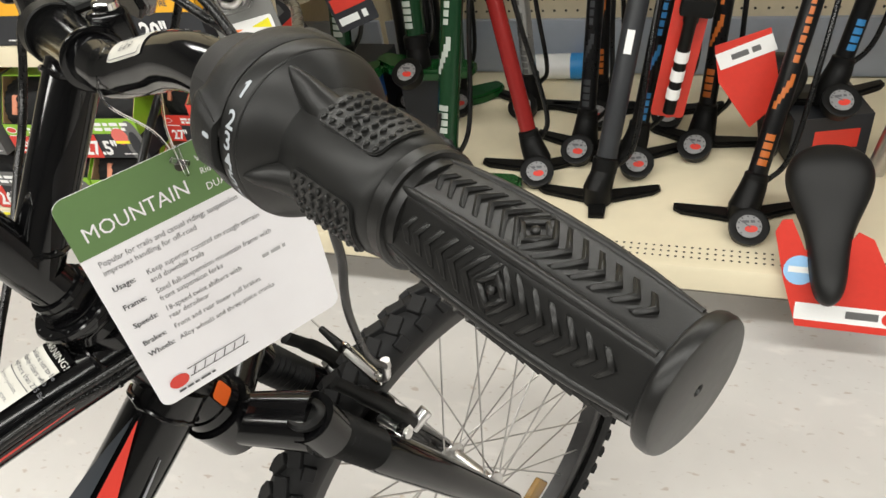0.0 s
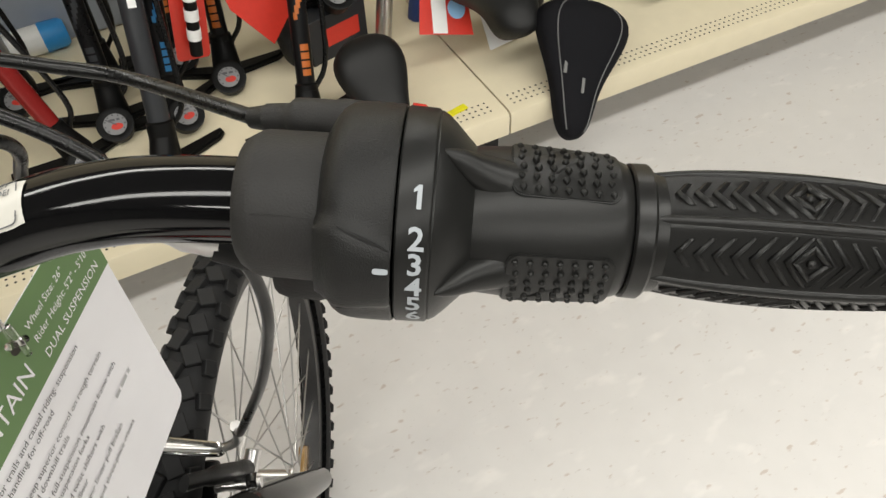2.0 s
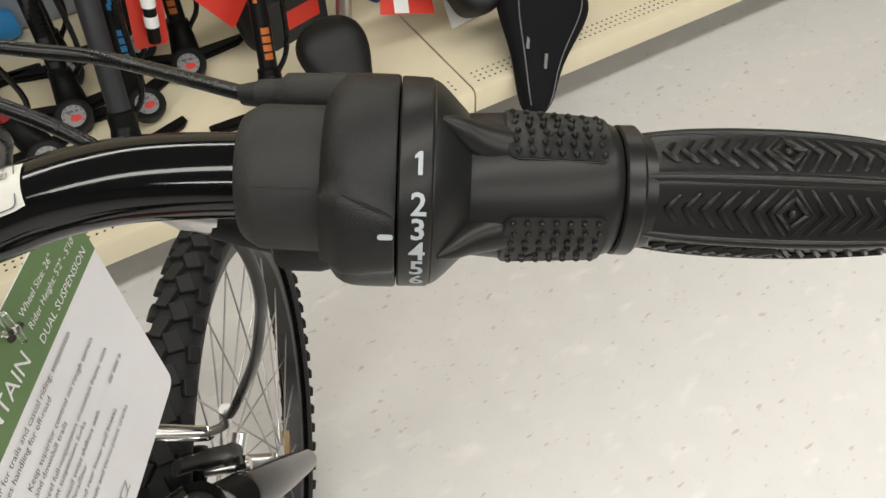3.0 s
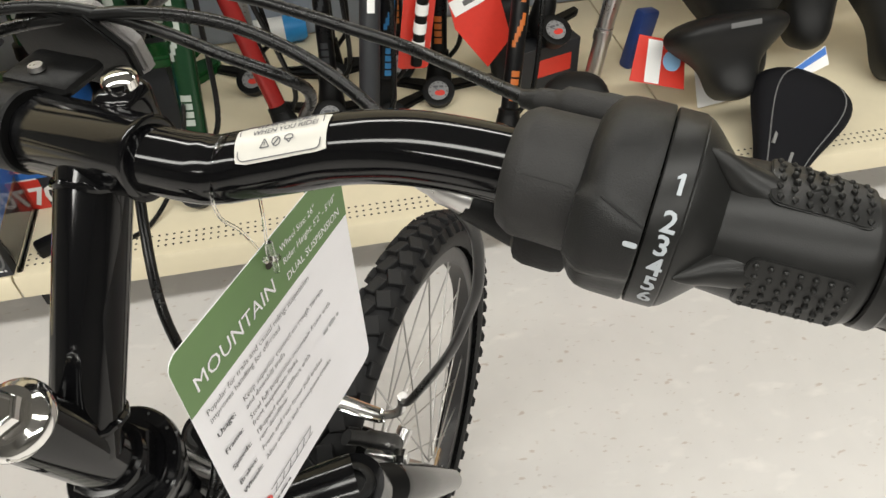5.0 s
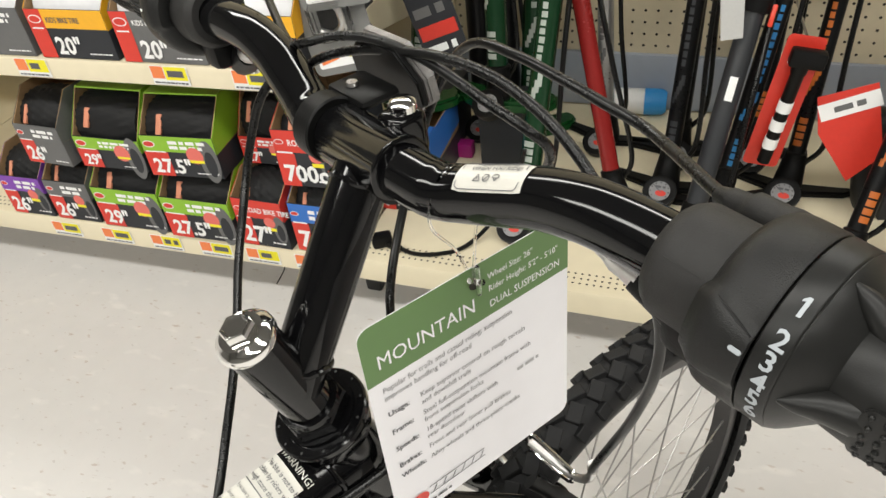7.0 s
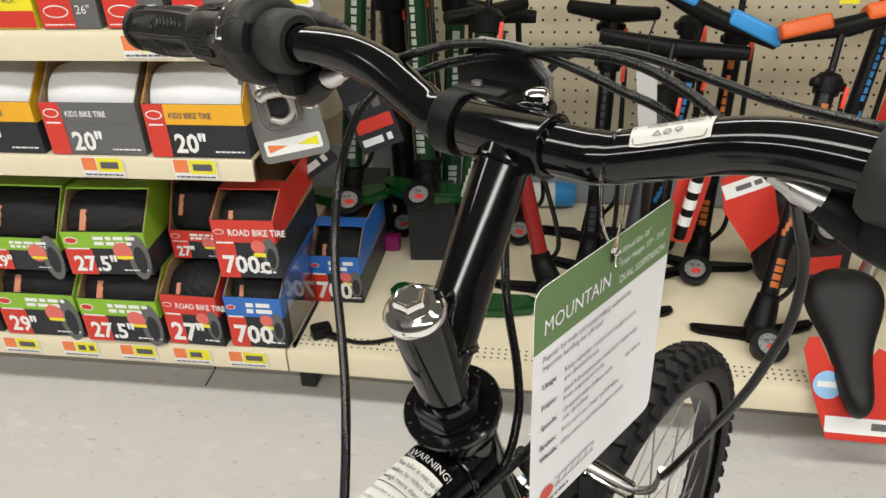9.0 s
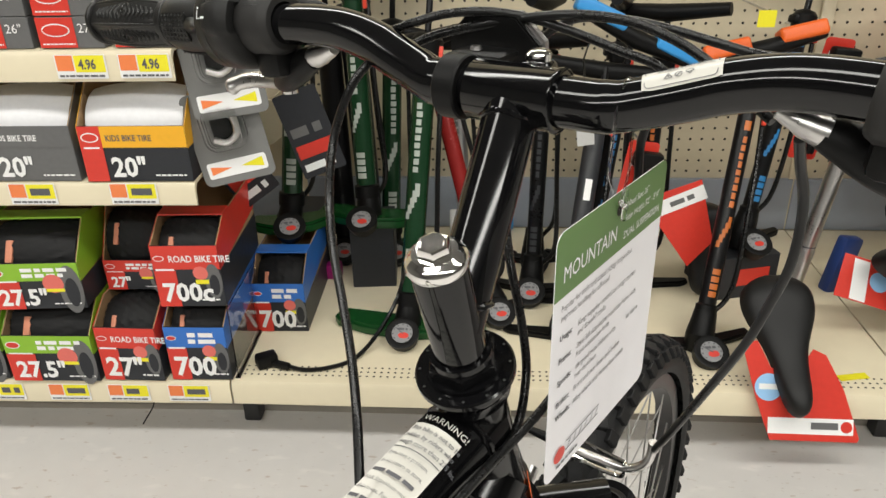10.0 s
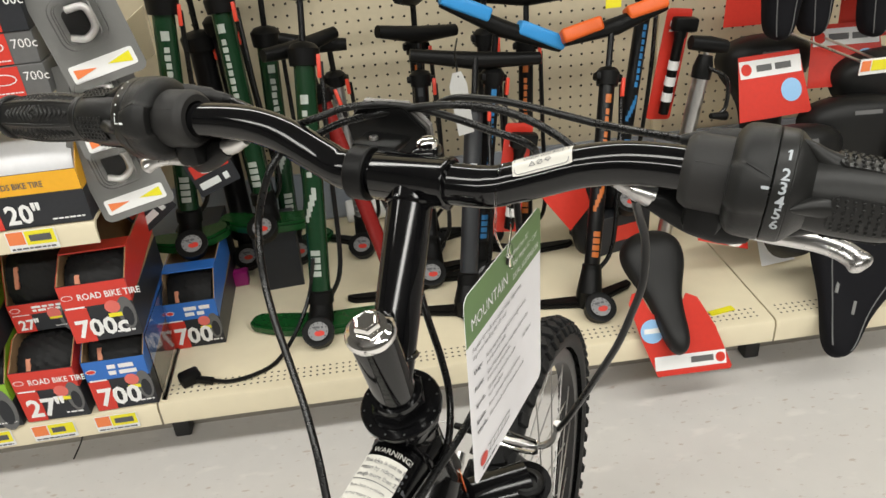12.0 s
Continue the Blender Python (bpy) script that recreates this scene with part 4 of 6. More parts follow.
def b_stroke(points, w):
    """A drawn line of width w through flat points."""
    bm = bmesh.new()
    for (ax, ay), (bx, by) in zip(points, points[1:]):
        n = Vector((-(by - ay), bx - ax, 0)).normalized() * w / 2
        bm.faces.new([bm.verts.new(Vector(p) + o) for p, o in (((ax, ay, 0), -n), ((bx, by, 0), -n), ((bx, by, 0), n), ((ax, ay, 0), n))])
    return bm


def ring_points(cx, cy, r, n=12):
    return [(cx + r * math.cos(2 * math.pi * k / n), cy + r * math.sin(2 * math.pi * k / n)) for k in range(n + 1)]


signs = b_stroke([(0.0105, 0), (0.0140, 0), (0.01225, 0.0031), (0.0105, 0)], 0.0004)
add(signs, b_stroke([(0.01225, 0.0008), (0.01225, 0.0020)], 0.0004))
add(signs, b_stroke(ring_points(0.0168, 0.0015, 0.0016), 0.0004))
add(signs, b_stroke([(0.0157, 0.0004), (0.0179, 0.0026)], 0.0005))
add(signs, b_stroke([(0.0200, 0.0014), (0.0204, 0.0027), (0.0217, 0.0031), (0.0230, 0.0027), (0.0234, 0.0014), (0.0200, 0.0014)], 0.0004))
add(signs, b_stroke([(0.0208, 0.0014), (0.0217, 0.0001), (0.0226, 0.0014)], 0.0004))
bike_part("pictogram", on_bar(signs, 0.069, 52), M_INK, hs)
edge_line = [(x + 0.0015, y + 0.0002) for x, y in rounded(0.0315, 0.0138, 0.0022)]
bike_part("border_line", on_bar(b_stroke(edge_line + edge_line[:1], 0.0004), 0.069, 36), M_INK, hs)

# ---- the hang tag ----
TAG = frame_of((0.4888, -0.7914, 0.6717), (0.5708, 0.8211, 0), (0, 0, 1), (0.8211, -0.5708, 0))
TW, TH, TG = 0.1292, 0.1548, 0.0365
tag = thing("hang_tag", TAG, "white and green card tag looped round the handlebar", "tag")
part("card", b_plate(rounded(TW, TH, 0.007), 0.0004), M_PAPER, tag, "white printed card")
ol = [(0, TH - TG), (TW, TH - TG)] + [q for q in rounded(TW, TH, 0.007) if q[1] > TH - 0.0075]
band = part("green_band", shift(b_plate(ol, 0.0003), 0, 0, 0.0004), M_GREEN, tag, "green printed header band")


def ink(words, size, x, y, m_, wide=0.9, bold=False):
    bm = shift(b_text(words, size, wide=wide * 0.933), x * 0.933, y, 0.0010)
    if bold:
        add(bm, shift(b_text(words, size, wide=wide * 0.933), x * 0.933 + 0.00025, y, 0.0011))
    return part("lettering", bm, m_, tag, flat=True)


ink("MOUNTAIN", 0.0088, 0.0075, TH - TG + 0.0085, M_PAPER, 0.92)
ink('Wheel Size: 26"', 0.0038, 0.0800, TH - 0.0125, M_PAPER)
ink("Rider Height: 5'2\" - 5'10\"", 0.0038, 0.0800, TH - 0.0205, M_PAPER)
ink("DUAL SUSPENSION", 0.0046, 0.0800, TH - TG + 0.0055, M_PAPER)
for k, (head_, rows) in enumerate(((None, ("Popular for trails and casual riding; suspension", "improves handling for off-road")), ("Usage:", ("Keep superior control on rough terrain", "and downhill trails")), ("Frame:", ("Steel full-suspension mountain frame with", "front suspension forks")), ("Speeds:", ("18-speed twist shifters with", "rear derailleur")), ("Brakes:", ("Front and rear linear pull brakes",)), ("Wheels:", ("Alloy wheels and three-piece cranks",)))):
    y0 = TH - TG - (0.0080, 0.0255, 0.0395, 0.0535, 0.0675, 0.0765)[k]
    if head_:
        ink(head_, 0.0036, 0.0075, y0, M_INK, 1.0, True)
    for j, row in enumerate(rows):
        ink(row, 0.0036, 0.0285 if head_ else 0.0075, y0 - 0.0058 * j, M_INK)
    if head_ == "Speeds:":
        part("lettering", shift(b_dashes(0.016, 0.0024, 3), 0.0900, y0, 0.001), M_FAINT, tag, flat=True)
part("red_mark", shift(b_disc(0.0062, 24, 0.001, sy=0.8), 0.015, 0.0140), M_RED, tag, "red oval mark", flat=True)
for a, b in ((0.0125, 0.0132), (0.0188, 0.0195)):
    part("logo_bar", b_flat(0.022, 0.062, a, b, 0.001), M_INK, tag, flat=True)
for k in range(6):
    part("logo_bar", moved(b_flat(0, 0.0007, 0, 0.006, 0), Matrix.Translation((0.024 + 0.0068 * k, 0.0130, 0.001)) @ Matrix.Rotation(-0.5, 4, 'Z')), M_INK, tag, flat=True)
part("small_print", shift(b_dashes(0.026, 0.0018, 9), 0.012, 0.0055, 0.001), M_INK, tag, flat=True)
part("punched_hole", b_disc(0.0033, 18, 0.0012, 0.0663, TH - 0.0104), M_HOLE, tag, flat=True)
hole = TAG @ Vector((0.0663, TH - 0.0104, 0.001))
barp = at(0.060, 0.004, 0.002)
side1 = spline([hole, hole + UP * 0.020 - BAR * 0.006 - FWD * 0.004, barp - FWD * 0.0150 - UP * 0.012, barp - FWD * 0.0138 + UP * 0.002, barp + UP * 0.0139 - FWD * 0.002, barp + FWD * 0.0142 + UP * 0.001, barp + FWD * 0.010 - UP * 0.020, hole + UP * 0.024 + BAR * 0.003, hole + UP * 0.004], 6)
part("loop", b_tube(side1, 0.0007, 6), M_CLEAR, tag, "thin clear plastic loop", world=True)
part("loop_toggle", b_tube([hole + UP * 0.006 + TAG.to_3x3() @ Vector((-0.004, 0, 0.002)), hole + UP * 0.000 + TAG.to_3x3() @ Vector((0.004, 0, 0.002))], 0.0016, 8), M_CLEAR, tag, world=True)
part("loop_toggle", b_tube([hole + UP * 0.012 + TAG.to_3x3() @ Vector((0.001, 0, 0.002)), hole - UP * 0.006 + TAG.to_3x3() @ Vector((0.001, 0, 0.002))], 0.0013, 8), M_CLEAR, tag, world=True)


# ---- shelf bays along the aisle ----
BAY, DEPTH, DECK = 1.22, 0.70, 0.150


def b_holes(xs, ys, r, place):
    """Many small round holes as one sheet of dark discs; colour stands for shade."""
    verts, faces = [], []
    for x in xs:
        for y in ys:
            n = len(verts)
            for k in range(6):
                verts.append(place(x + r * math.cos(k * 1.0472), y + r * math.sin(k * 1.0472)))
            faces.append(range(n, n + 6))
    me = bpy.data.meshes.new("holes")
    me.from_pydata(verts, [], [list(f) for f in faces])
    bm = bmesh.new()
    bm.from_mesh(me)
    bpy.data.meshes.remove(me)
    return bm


def shelf_profile(depth, top, lip, front=0.0):
    """Side outline of a sheet steel shelf with a rounded, turned-down front lip."""
    pts = [(front + depth, top), (front + 0.012, top), (front + 0.004, top - 0.003), (front, top - 0.010), (front, top - lip), (front + 0.004, top - lip),
           (front + 0.006, top - 0.014), (front + 0.014, top - 0.006), (front + depth, top - 0.006)]
    return pts


def b_shelf(x0, x1, depth, top, lip, front=0.0):
    bm = b_plate(shelf_profile(depth, top, lip, front), x1 - x0, 0)
    bm.transform(Matrix(((0, 0, 1, x0), (1, 0, 0, 0), (0, 1, 0, 0), (0, 0, 0, 1))))
    bmesh.ops.recalc_face_normals(bm, faces=bm.faces[:])
    return bm


def shelf_bay(n, label):
    x0, x1 = n * BAY + 0.002, (n + 1) * BAY - 0.002
    bay = thing("shelf_bay", pose(x0, 0, 0), label, "shelf unit", "shelf bays")
    part("base_deck", b_shelf(x0, x1, DEPTH - 0.02, DECK, 0.050), M_CREAM, bay, "cream steel deck with a rounded lip", world=True)
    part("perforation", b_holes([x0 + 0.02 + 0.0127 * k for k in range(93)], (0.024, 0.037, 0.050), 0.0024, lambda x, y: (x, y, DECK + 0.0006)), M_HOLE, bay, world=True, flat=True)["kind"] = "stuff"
    part("kick_plate", b_box(x0, x1, 0.105, 0.115, 0.0, 0.13), M_KICK, bay, world=True)
    part("foot", b_box(x0 - 0.016, x0 + 0.018, 0.070, 0.104, 0.0, 0.098, 0.005), M_FOOT, bay, "black levelling foot", world=True)
    part("back_panel", b_box(x0, x1, DEPTH, DEPTH + 0.012, 0.10, 1.85), M_PEG, bay, "tan pegboard back panel", world=True)
    part("back_rail", b_box(x0, x1, DEPTH - 0.016, DEPTH - 0.002, DECK, 0.285, 0.002), M_RAIL, bay, "grey-blue back rail", world=True)
    part("upright", b_box(x0 - 0.014, x0 + 0.014, DEPTH - 0.012, DEPTH - 0.003, DECK, 1.85, 0.002), M_CREAM, bay, "slotted cream upright", world=True)
    if n >= 0 and n < 2:
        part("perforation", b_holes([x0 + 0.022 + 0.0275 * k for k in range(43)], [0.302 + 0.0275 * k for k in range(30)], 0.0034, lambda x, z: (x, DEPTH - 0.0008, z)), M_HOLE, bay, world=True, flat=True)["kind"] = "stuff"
    if n >= 0:          # the bays beside the tyres stand a little askew
        bay.matrix_basis = pose(0, 0, 0, 0, 0, -1.3) @ bay.matrix_basis
    return bay


bays = [shelf_bay(n, "cream steel shelf bay with tan pegboard back") for n in (-2, -1, 0, 1, 2)]
for top, lip, x1 in ((0.540, 0.040, -0.002), (0.752, 0.048, -0.002)):
    for n in (-2, -1):
        a, b = (x1 - BAY, x1) if n == -1 else (x1 - 2 * BAY, x1 - BAY - 0.004)
        part("shelf", b_shelf(a, b, 0.50, top, lip, 0.004), M_CREAM, bays[n + 2], "cream steel shelf", world=True)
        for x in (a + 0.001, b - 0.004):
            br = b_plate([(0.05, top - 0.006), (0.50, top - 0.006), (0.69, top - 0.01), (0.69, top - 0.12), (0.50, top - 0.10)], 0.003)
            br.transform(Matrix(((0, 0, 1, x), (1, 0, 0, 0), (0, 1, 0, 0), (0, 0, 0, 1))))
            part("bracket", br, M_CREAM, bays[n + 2], world=True)


# ---- price tickets on the lips ----
def ticket(x, z, y=-0.0015, price=""):
    t = thing("price_ticket", frame_of((x, y, z), (1, 0, 0), (0, 0, 1), (0, -1, 0)), "orange, yellow and white price ticket on the shelf lip", "price ticket", "price tickets")
    part("paper", b_plate(rounded(0.078, 0.036, 0.001), 0.0006), M_WHITE, t)
    part("orange_field", b_flat(0.002, 0.028, 0.012, 0.035, 0.0011), M_TICKORANGE, t, flat=True)
    part("yellow_field", b_flat(0.030, 0.076, 0.010, 0.035, 0.0011), M_TICKET, t, flat=True)
    if price:
        part("lettering", shift(b_text(price, 0.014, wide=0.75, bold=0.03), 0.036, 0.015, 0.0016), M_INK, t, flat=True)
    else:
        part("lettering", shift(b_dashes(0.034, 0.012, int(x * 1000)), 0.036, 0.016, 0.0016), M_INK, t, flat=True)
    part("small_print", shift(b_dashes(0.070, 0.003, int(x * 977)), 0.004, 0.003, 0.0016), M_INK, t, flat=True)


for x, z, pr in ((-0.180, 0.709, "4.96"), (-0.083, 0.709, "4.96"), (-0.142, 0.503, ""), (-0.310, 0.503, ""), (-0.48, 0.709, ""), (-0.62, 0.503, ""),
                 (-0.118, 0.106, ""), (-0.232, 0.106, ""), (-0.345, 0.106, ""), (-0.47, 0.106, ""), (-0.60, 0.106, ""), (-0.74, 0.106, "")):
    ticket(x, z, -0.0015 if z < 0.2 else 0.0025, pr)
tk = thing("price_ticket", pose(1.105, 0.016, DECK + 0.001, 0, 0, 10), "yellow price ticket lying on the deck", "price ticket", "price tickets")
part("paper", b_box(0, 0.055, 0, 0.016, 0, 0.0012), M_TICKET, tk)
wt = thing("swing_ticket", pose(1.055, -0.004, DECK + 0.001, 0, 0, -38), "small white card with a tan string on the deck", "ticket")
part("paper", b_box(0, 0.030, 0, 0.014, 0.001, 0.0022), M_WHITE, wt)
part("string", b_tube([(-0.028, 0.010, 0.002), (0.0, 0.008, 0.003), (0.034, 0.004, 0.003)], 0.0022, 6), M_BOARD, wt)


tie = thing("cable_tie", pose(-0.150, 0.002, 0.100), "thin black cable tie hanging from the shelf lip", "cable tie")
part("strap", b_tube(spline([(0.0, 0.0, 0.004), (-0.006, -0.003, -0.012), (-0.030, -0.006, -0.048)], 4), 0.0014, 6), M_DULL, tie)


# ---- boxed tyres ----
def tyre_box(x0, z0, y0, w, h, band, words, low=M_DARKBOX, tyre=M_TYRE, turn=0.0, deep=0.24, title="", top=0.149, rr=0.069, label="", lid=None):
    """A cardboard tray with a printed front, side flaps rising to the back and a folded tyre lying in it."""
    t = thing("tyre_box", pose(x0, y0, z0, 0, 0, turn), label, "tyre box", "boxed tyres")
    c = 0.0022
    tray = b_box(0, w, 0.001, deep, 0, c)
    add(tray, b_box(0, w, deep - c, deep, c, top))
    for x in (0, w - c):
        sd = b_plate([(0.001, c), (deep - c, c), (deep - c, top), (0.055, top), (0.001, h)], c)
        sd.transform(Matrix(((0, 0, 1, x), (1, 0, 0, 0), (0, 1, 0, 0), (0, 0, 0, 1))))
        add(tray, sd)
    part("tray", tray, M_BOARD, t, "brown cardboard tray")
    part("front_panel", b_box(-0.0005, w + 0.0005, -0.001, 0.001, 0, h), low, t, "printed front panel")
    for x in (-0.0008, w + 0.0002):
        sd = b_plate([(-0.001, 0), (deep, 0), (deep, h * 0.6), (-0.001, h * 0.6)], 0.0006)
        sd.transform(Matrix(((0, 0, 1, x), (1, 0, 0, 0), (0, 1, 0, 0), (0, 0, 0, 1))))
        part("side_print", sd, low, t)
        sb = b_plate([(-0.001, h * 0.6), (deep, h * 0.72), (deep, top), (0.055, top), (-0.001, h)], 0.0006)
        sb.transform(Matrix(((0, 0, 1, x), (1, 0, 0, 0), (0, 1, 0, 0), (0, 0, 0, 1))))
        part("side_band", sb, band, t)
    F = frame_of((0, -0.001, 0), (1, 0, 0), (0, 0, 1), (0, -1, 0))

    def ink(name, bm, m_, z=0.0):
        return part(name, moved(shift(bm, 0, 0, 0.0008 + z), F), m_, t, flat=True)

    ink("colour_band", b_flat(0, w, h * 0.62, h), band)
    kids = tyre is M_WRAP
    ink("red_field", b_flat(0, w * (0.21 if kids else 0.33), 0, h * (1.0 if kids else 0.60), 0.0002), M_RED)
    ink("white_rule", b_flat(w * 0.03, w * (0.18 if kids else 0.31), h * 0.60, h * 0.63, 0.0004), M_WHITE)
    ink("oval_mark", b_disc(w * 0.085, 18, 0.0004, w * 0.105, h * 0.80, 0.55), M_WHITE)
    ink("oval_mark", b_disc(w * 0.072, 18, 0.0007, w * 0.105, h * 0.80, 0.50), M_RED)
    size = min(h * 0.34, w * 0.36 / max(1, len(words) * 0.30))
    ink("lettering", shift(b_text(words, size, wide=0.92, bold=0.03), w * (0.26 if kids else 0.08), h * 0.10, 0.0011), M_WHITE)
    if title:
        ink("lettering", shift(b_text(title, h * 0.105, wide=0.8, bold=0.015), w * 0.25, h * 0.74, 0.0008), M_INK if band in (M_YELLOW,) else M_WHITE)
    else:
        ink("lettering", shift(b_dashes(w * 0.5, h * 0.08, len(words) + int(x0 * 999)), w * 0.38, h * 0.82, 0.0008), M_WHITE)
        ink("lettering", shift(b_dashes(w * 0.45, h * 0.08, len(words) + int(x0 * 555)), w * 0.38, h * 0.70, 0.0008), M_WHITE)
    if band is not M_YELLOW and low is M_DARKBOX:
        ink("round_seal", b_disc(w * 0.115, 16, 0.0009, w * 0.70, h * 0.56), mat_seal)
        ink("seal_ribbon", b_flat(w * 0.61, w * 0.81, h * 0.38, h * 0.45, 0.0010), M_TICKET)
        ink("tyre_picture", b_disc(w * 0.13, 18, 0.0006, w * 0.88, h * 0.42, 2.3), M_GREYBOX)
        ink("tyre_picture", b_disc(w * 0.075, 18, 0.0009, w * 0.89, h * 0.36, 2.4), M_DARKBOX)
    ink("small_print", shift(b_dashes(w * 0.30, h * 0.03, int(x0 * 777)), w * 0.66, h * 0.10, 0.0008), M_WHITE)
    rows = []
    n = 18
    for k in range(n + 1):
        u = k / n
        rows.append((0.006 + (w - 0.014) * u, rr * (0.74 + 0.26 * math.sin(math.pi * min(1, max(0, 0.5 + (u - 0.5) * 0.82))) ** 0.6)))
    lug = (lambda x, a: 1 + 0.040 * (math.sin(a * 26 + x * 900) > 0.2) * (math.sin(x * 420) > -0.4)) if tyre is M_TYRE and rr > 0.06 else None
    ty = b_lathe([(0.006, 0.0)] + rows + [(w - 0.008, 0.0)], 84 if lug else 40, lug)
    ty.transform(Matrix.Translation((0, rr * 0.95 + 0.006, rr + c)) @ Matrix.Diagonal((1, 0.95, 1.0, 1)))
    part("folded_tyre", ty, tyre, t, "folded tyre lying in its box")
    if tyre is M_TYRE:
        part("tyre_strip", moved(b_box(w * 0.22, w * 0.30, -0.003, 0.003, -0.020, 0.020, 0.002), Matrix.Translation((0, rr * 0.95 + 0.006 - rr * 0.80, rr * 1.52)) @ Matrix.Rotation(radians(-35), 4, 'X')), mat_strip, t, "pale orange paper strip")
    if lid:
        part("lid_strip", b_box(0, w, 0.055, 0.09, top, top + 0.003), lid, t)
    return t


mat_seal = mat("pink_seal", (0.75, 0.16, 0.13), 0.45, vary=0.06)
mat_strip = mat("pale_orange_paper", (0.62, 0.24, 0.14), 0.6, vary=0.08)
L_G = "black tyre in a lime and red printed cardboard tray"
L_R = "black tyre in a red printed cardboard tray"
L_B = "black tyre in a blue and red printed cardboard tray"
Z0, Z1 = DECK + 0.001, DECK + 0.150
tyre_box(-0.106, Z0, 0.006, 0.110, 0.113, M_BLUEBOX, "700", label=L_B)
tyre_box(-0.232, Z0, 0.004, 0.112, 0.113, M_RED, "27\"", label=L_R, turn=-2, title="ROAD BIKE TIRE")
tyre_box(-0.402, Z0, -0.002, 0.162, 0.098, M_LIME, "27.5\"", label=L_G)
tyre_box(-0.582, Z0, 0.004, 0.168, 0.098, M_LIME, "29\"", label=L_G)
tyre_box(-0.712, Z0, 0.006, 0.116, 0.100, M_GREYBOX, "26\"", label="black tyre in a grey printed cardboard tray")
tyre_box(-0.840, Z0, 0.006, 0.116, 0.100, M_PURPLE, "26\"", label="black tyre in a violet printed cardboard tray")
tyre_box(-0.100, Z1 + 0.006, 0.008, 0.114, 0.118, M_RED, "700c", label=L_R, title="ROAD BIKE TIRE", turn=1.5, lid=M_RED)
tyre_box(-0.224, Z1 + 0.002, 0.075, 0.108, 0.060, M_RED, "27\"", label=L_R, lid=M_RED)
tyre_box(-0.396, Z1, 0.004, 0.160, 0.090, M_LIME, "27.5\"", label=L_G, turn=3, lid=M_LIME)
tyre_box(-0.572, Z1, 0.010, 0.160, 0.070, M_LIME, "29\"", label=L_G, lid=M_LIME)
tyre_box(-0.712, Z1, 0.006, 0.118, 0.090, M_GREYBOX, "26\"", low=M_GREYBOX, label="black tyre in a grey printed cardboard tray", turn=-3)
tyre_box(0.008, Z0, 0.170, 0.104, 0.110, M_BLUEBOX, "700", label=L_B, lid=M_BLUEBOX)
Z2 = 0.5405
tyre_box(-0.176, Z2, 0.010, 0.172, 0.092, M_YELLOW, "20\"", tyre=M_WRAP, deep=0.30, title="KIDS BIKE TIRE", top=0.150, rr=0.070, label="paper-wrapped tyre in an amber printed cardboard tray")
tyre_box(-0.362, Z2, 0.012, 0.172, 0.092, M_GREYBOX, "20\"", low=M_GREYBOX, tyre=M_WRAP, deep=0.30, title="KIDS BIKE TIRE", top=0.150, rr=0.070, label="paper-wrapped tyre in a grey printed cardboard tray")
tyre_box(-0.550, Z2, 0.012, 0.172, 0.092, M_YELLOW, "20\"", tyre=M_WRAP, deep=0.30, title="KIDS BIKE TIRE", top=0.150, rr=0.070, label="paper-wrapped tyre in an amber printed cardboard tray")
tyre_box(-0.740, Z2, 0.012, 0.172, 0.092, M_GREYBOX, "16\"", low=M_GREYBOX, tyre=M_WRAP, deep=0.30, top=0.150, rr=0.070, label="paper-wrapped tyre in a grey printed cardboard tray")


def tube_box(x0, z0, w, h, words, low, deep=0.10, y0=0.012, turn=0):
    """A small flat carton with an inner tube."""
    t = thing("tube_carton", pose(x0, y0, z0, 0, 0, turn), "small grey and red inner tube carton", "carton", "tube cartons")
    part("carton", b_box(0, w, 0, deep, 0, h, 0.0008, 1), low, t)
    F = frame_of((0, -0.0004, 0), (1, 0, 0), (0, 0, 1), (0, -1, 0))
    part("red_field", moved(b_flat(0, w * 0.58, 0.001, h - 0.001, 0.0006), F), M_RED, t, flat=True)
    part("oval_mark", moved(b_disc(w * 0.22, 20, 0.001, w * 0.29, h * 0.58, 0.45), F), M_WHITE, t, flat=True)
    part("oval_mark", moved(b_disc(w * 0.20, 20, 0.0014, w * 0.29, h * 0.58, 0.40), F), M_RED, t, flat=True)
    part("lettering", moved(shift(b_text(words, min(h * 0.34, 0.013)), w * 0.63, h * 0.50, 0.001), F), M_WHITE, t, flat=True)
    part("small_print", moved(shift(b_dashes(w * 0.5, 0.002, 3), w * 0.05, h * 0.12, 0.001), F), M_WHITE, t, flat=True)


Z3 = 0.7525
tube_box(-0.200, Z3, 0.098, 0.046, "27\"", M_GREYBOX)
tube_box(-0.086, Z3, 0.086, 0.046, "700c", M_GREYBOX)
tube_box(-0.090, Z3 + 0.047, 0.088, 0.046, "700c", M_GREYBOX, turn=2)
tube_box(-0.088, Z3 + 0.094, 0.086, 0.075, "700c", M_DARKBOX)
tube_box(-0.200, Z3 + 0.047, 0.098, 0.046, "26\"", M_GREYBOX)
tube_box(-0.310, Z3, 0.098, 0.046, "26\"", M_GREYBOX)
tube_box(-0.310, Z3 + 0.047, 0.098, 0.046, "24\"", M_GREYBOX)
vp = thing("value_pack", pose(-0.43, 0.012, Z3), "yellow value pack carton on the shelf", "carton")
part("carton", b_box(0, 0.11, 0, 0.10, 0, 0.06, 0.001, 1), M_TICKET, vp)
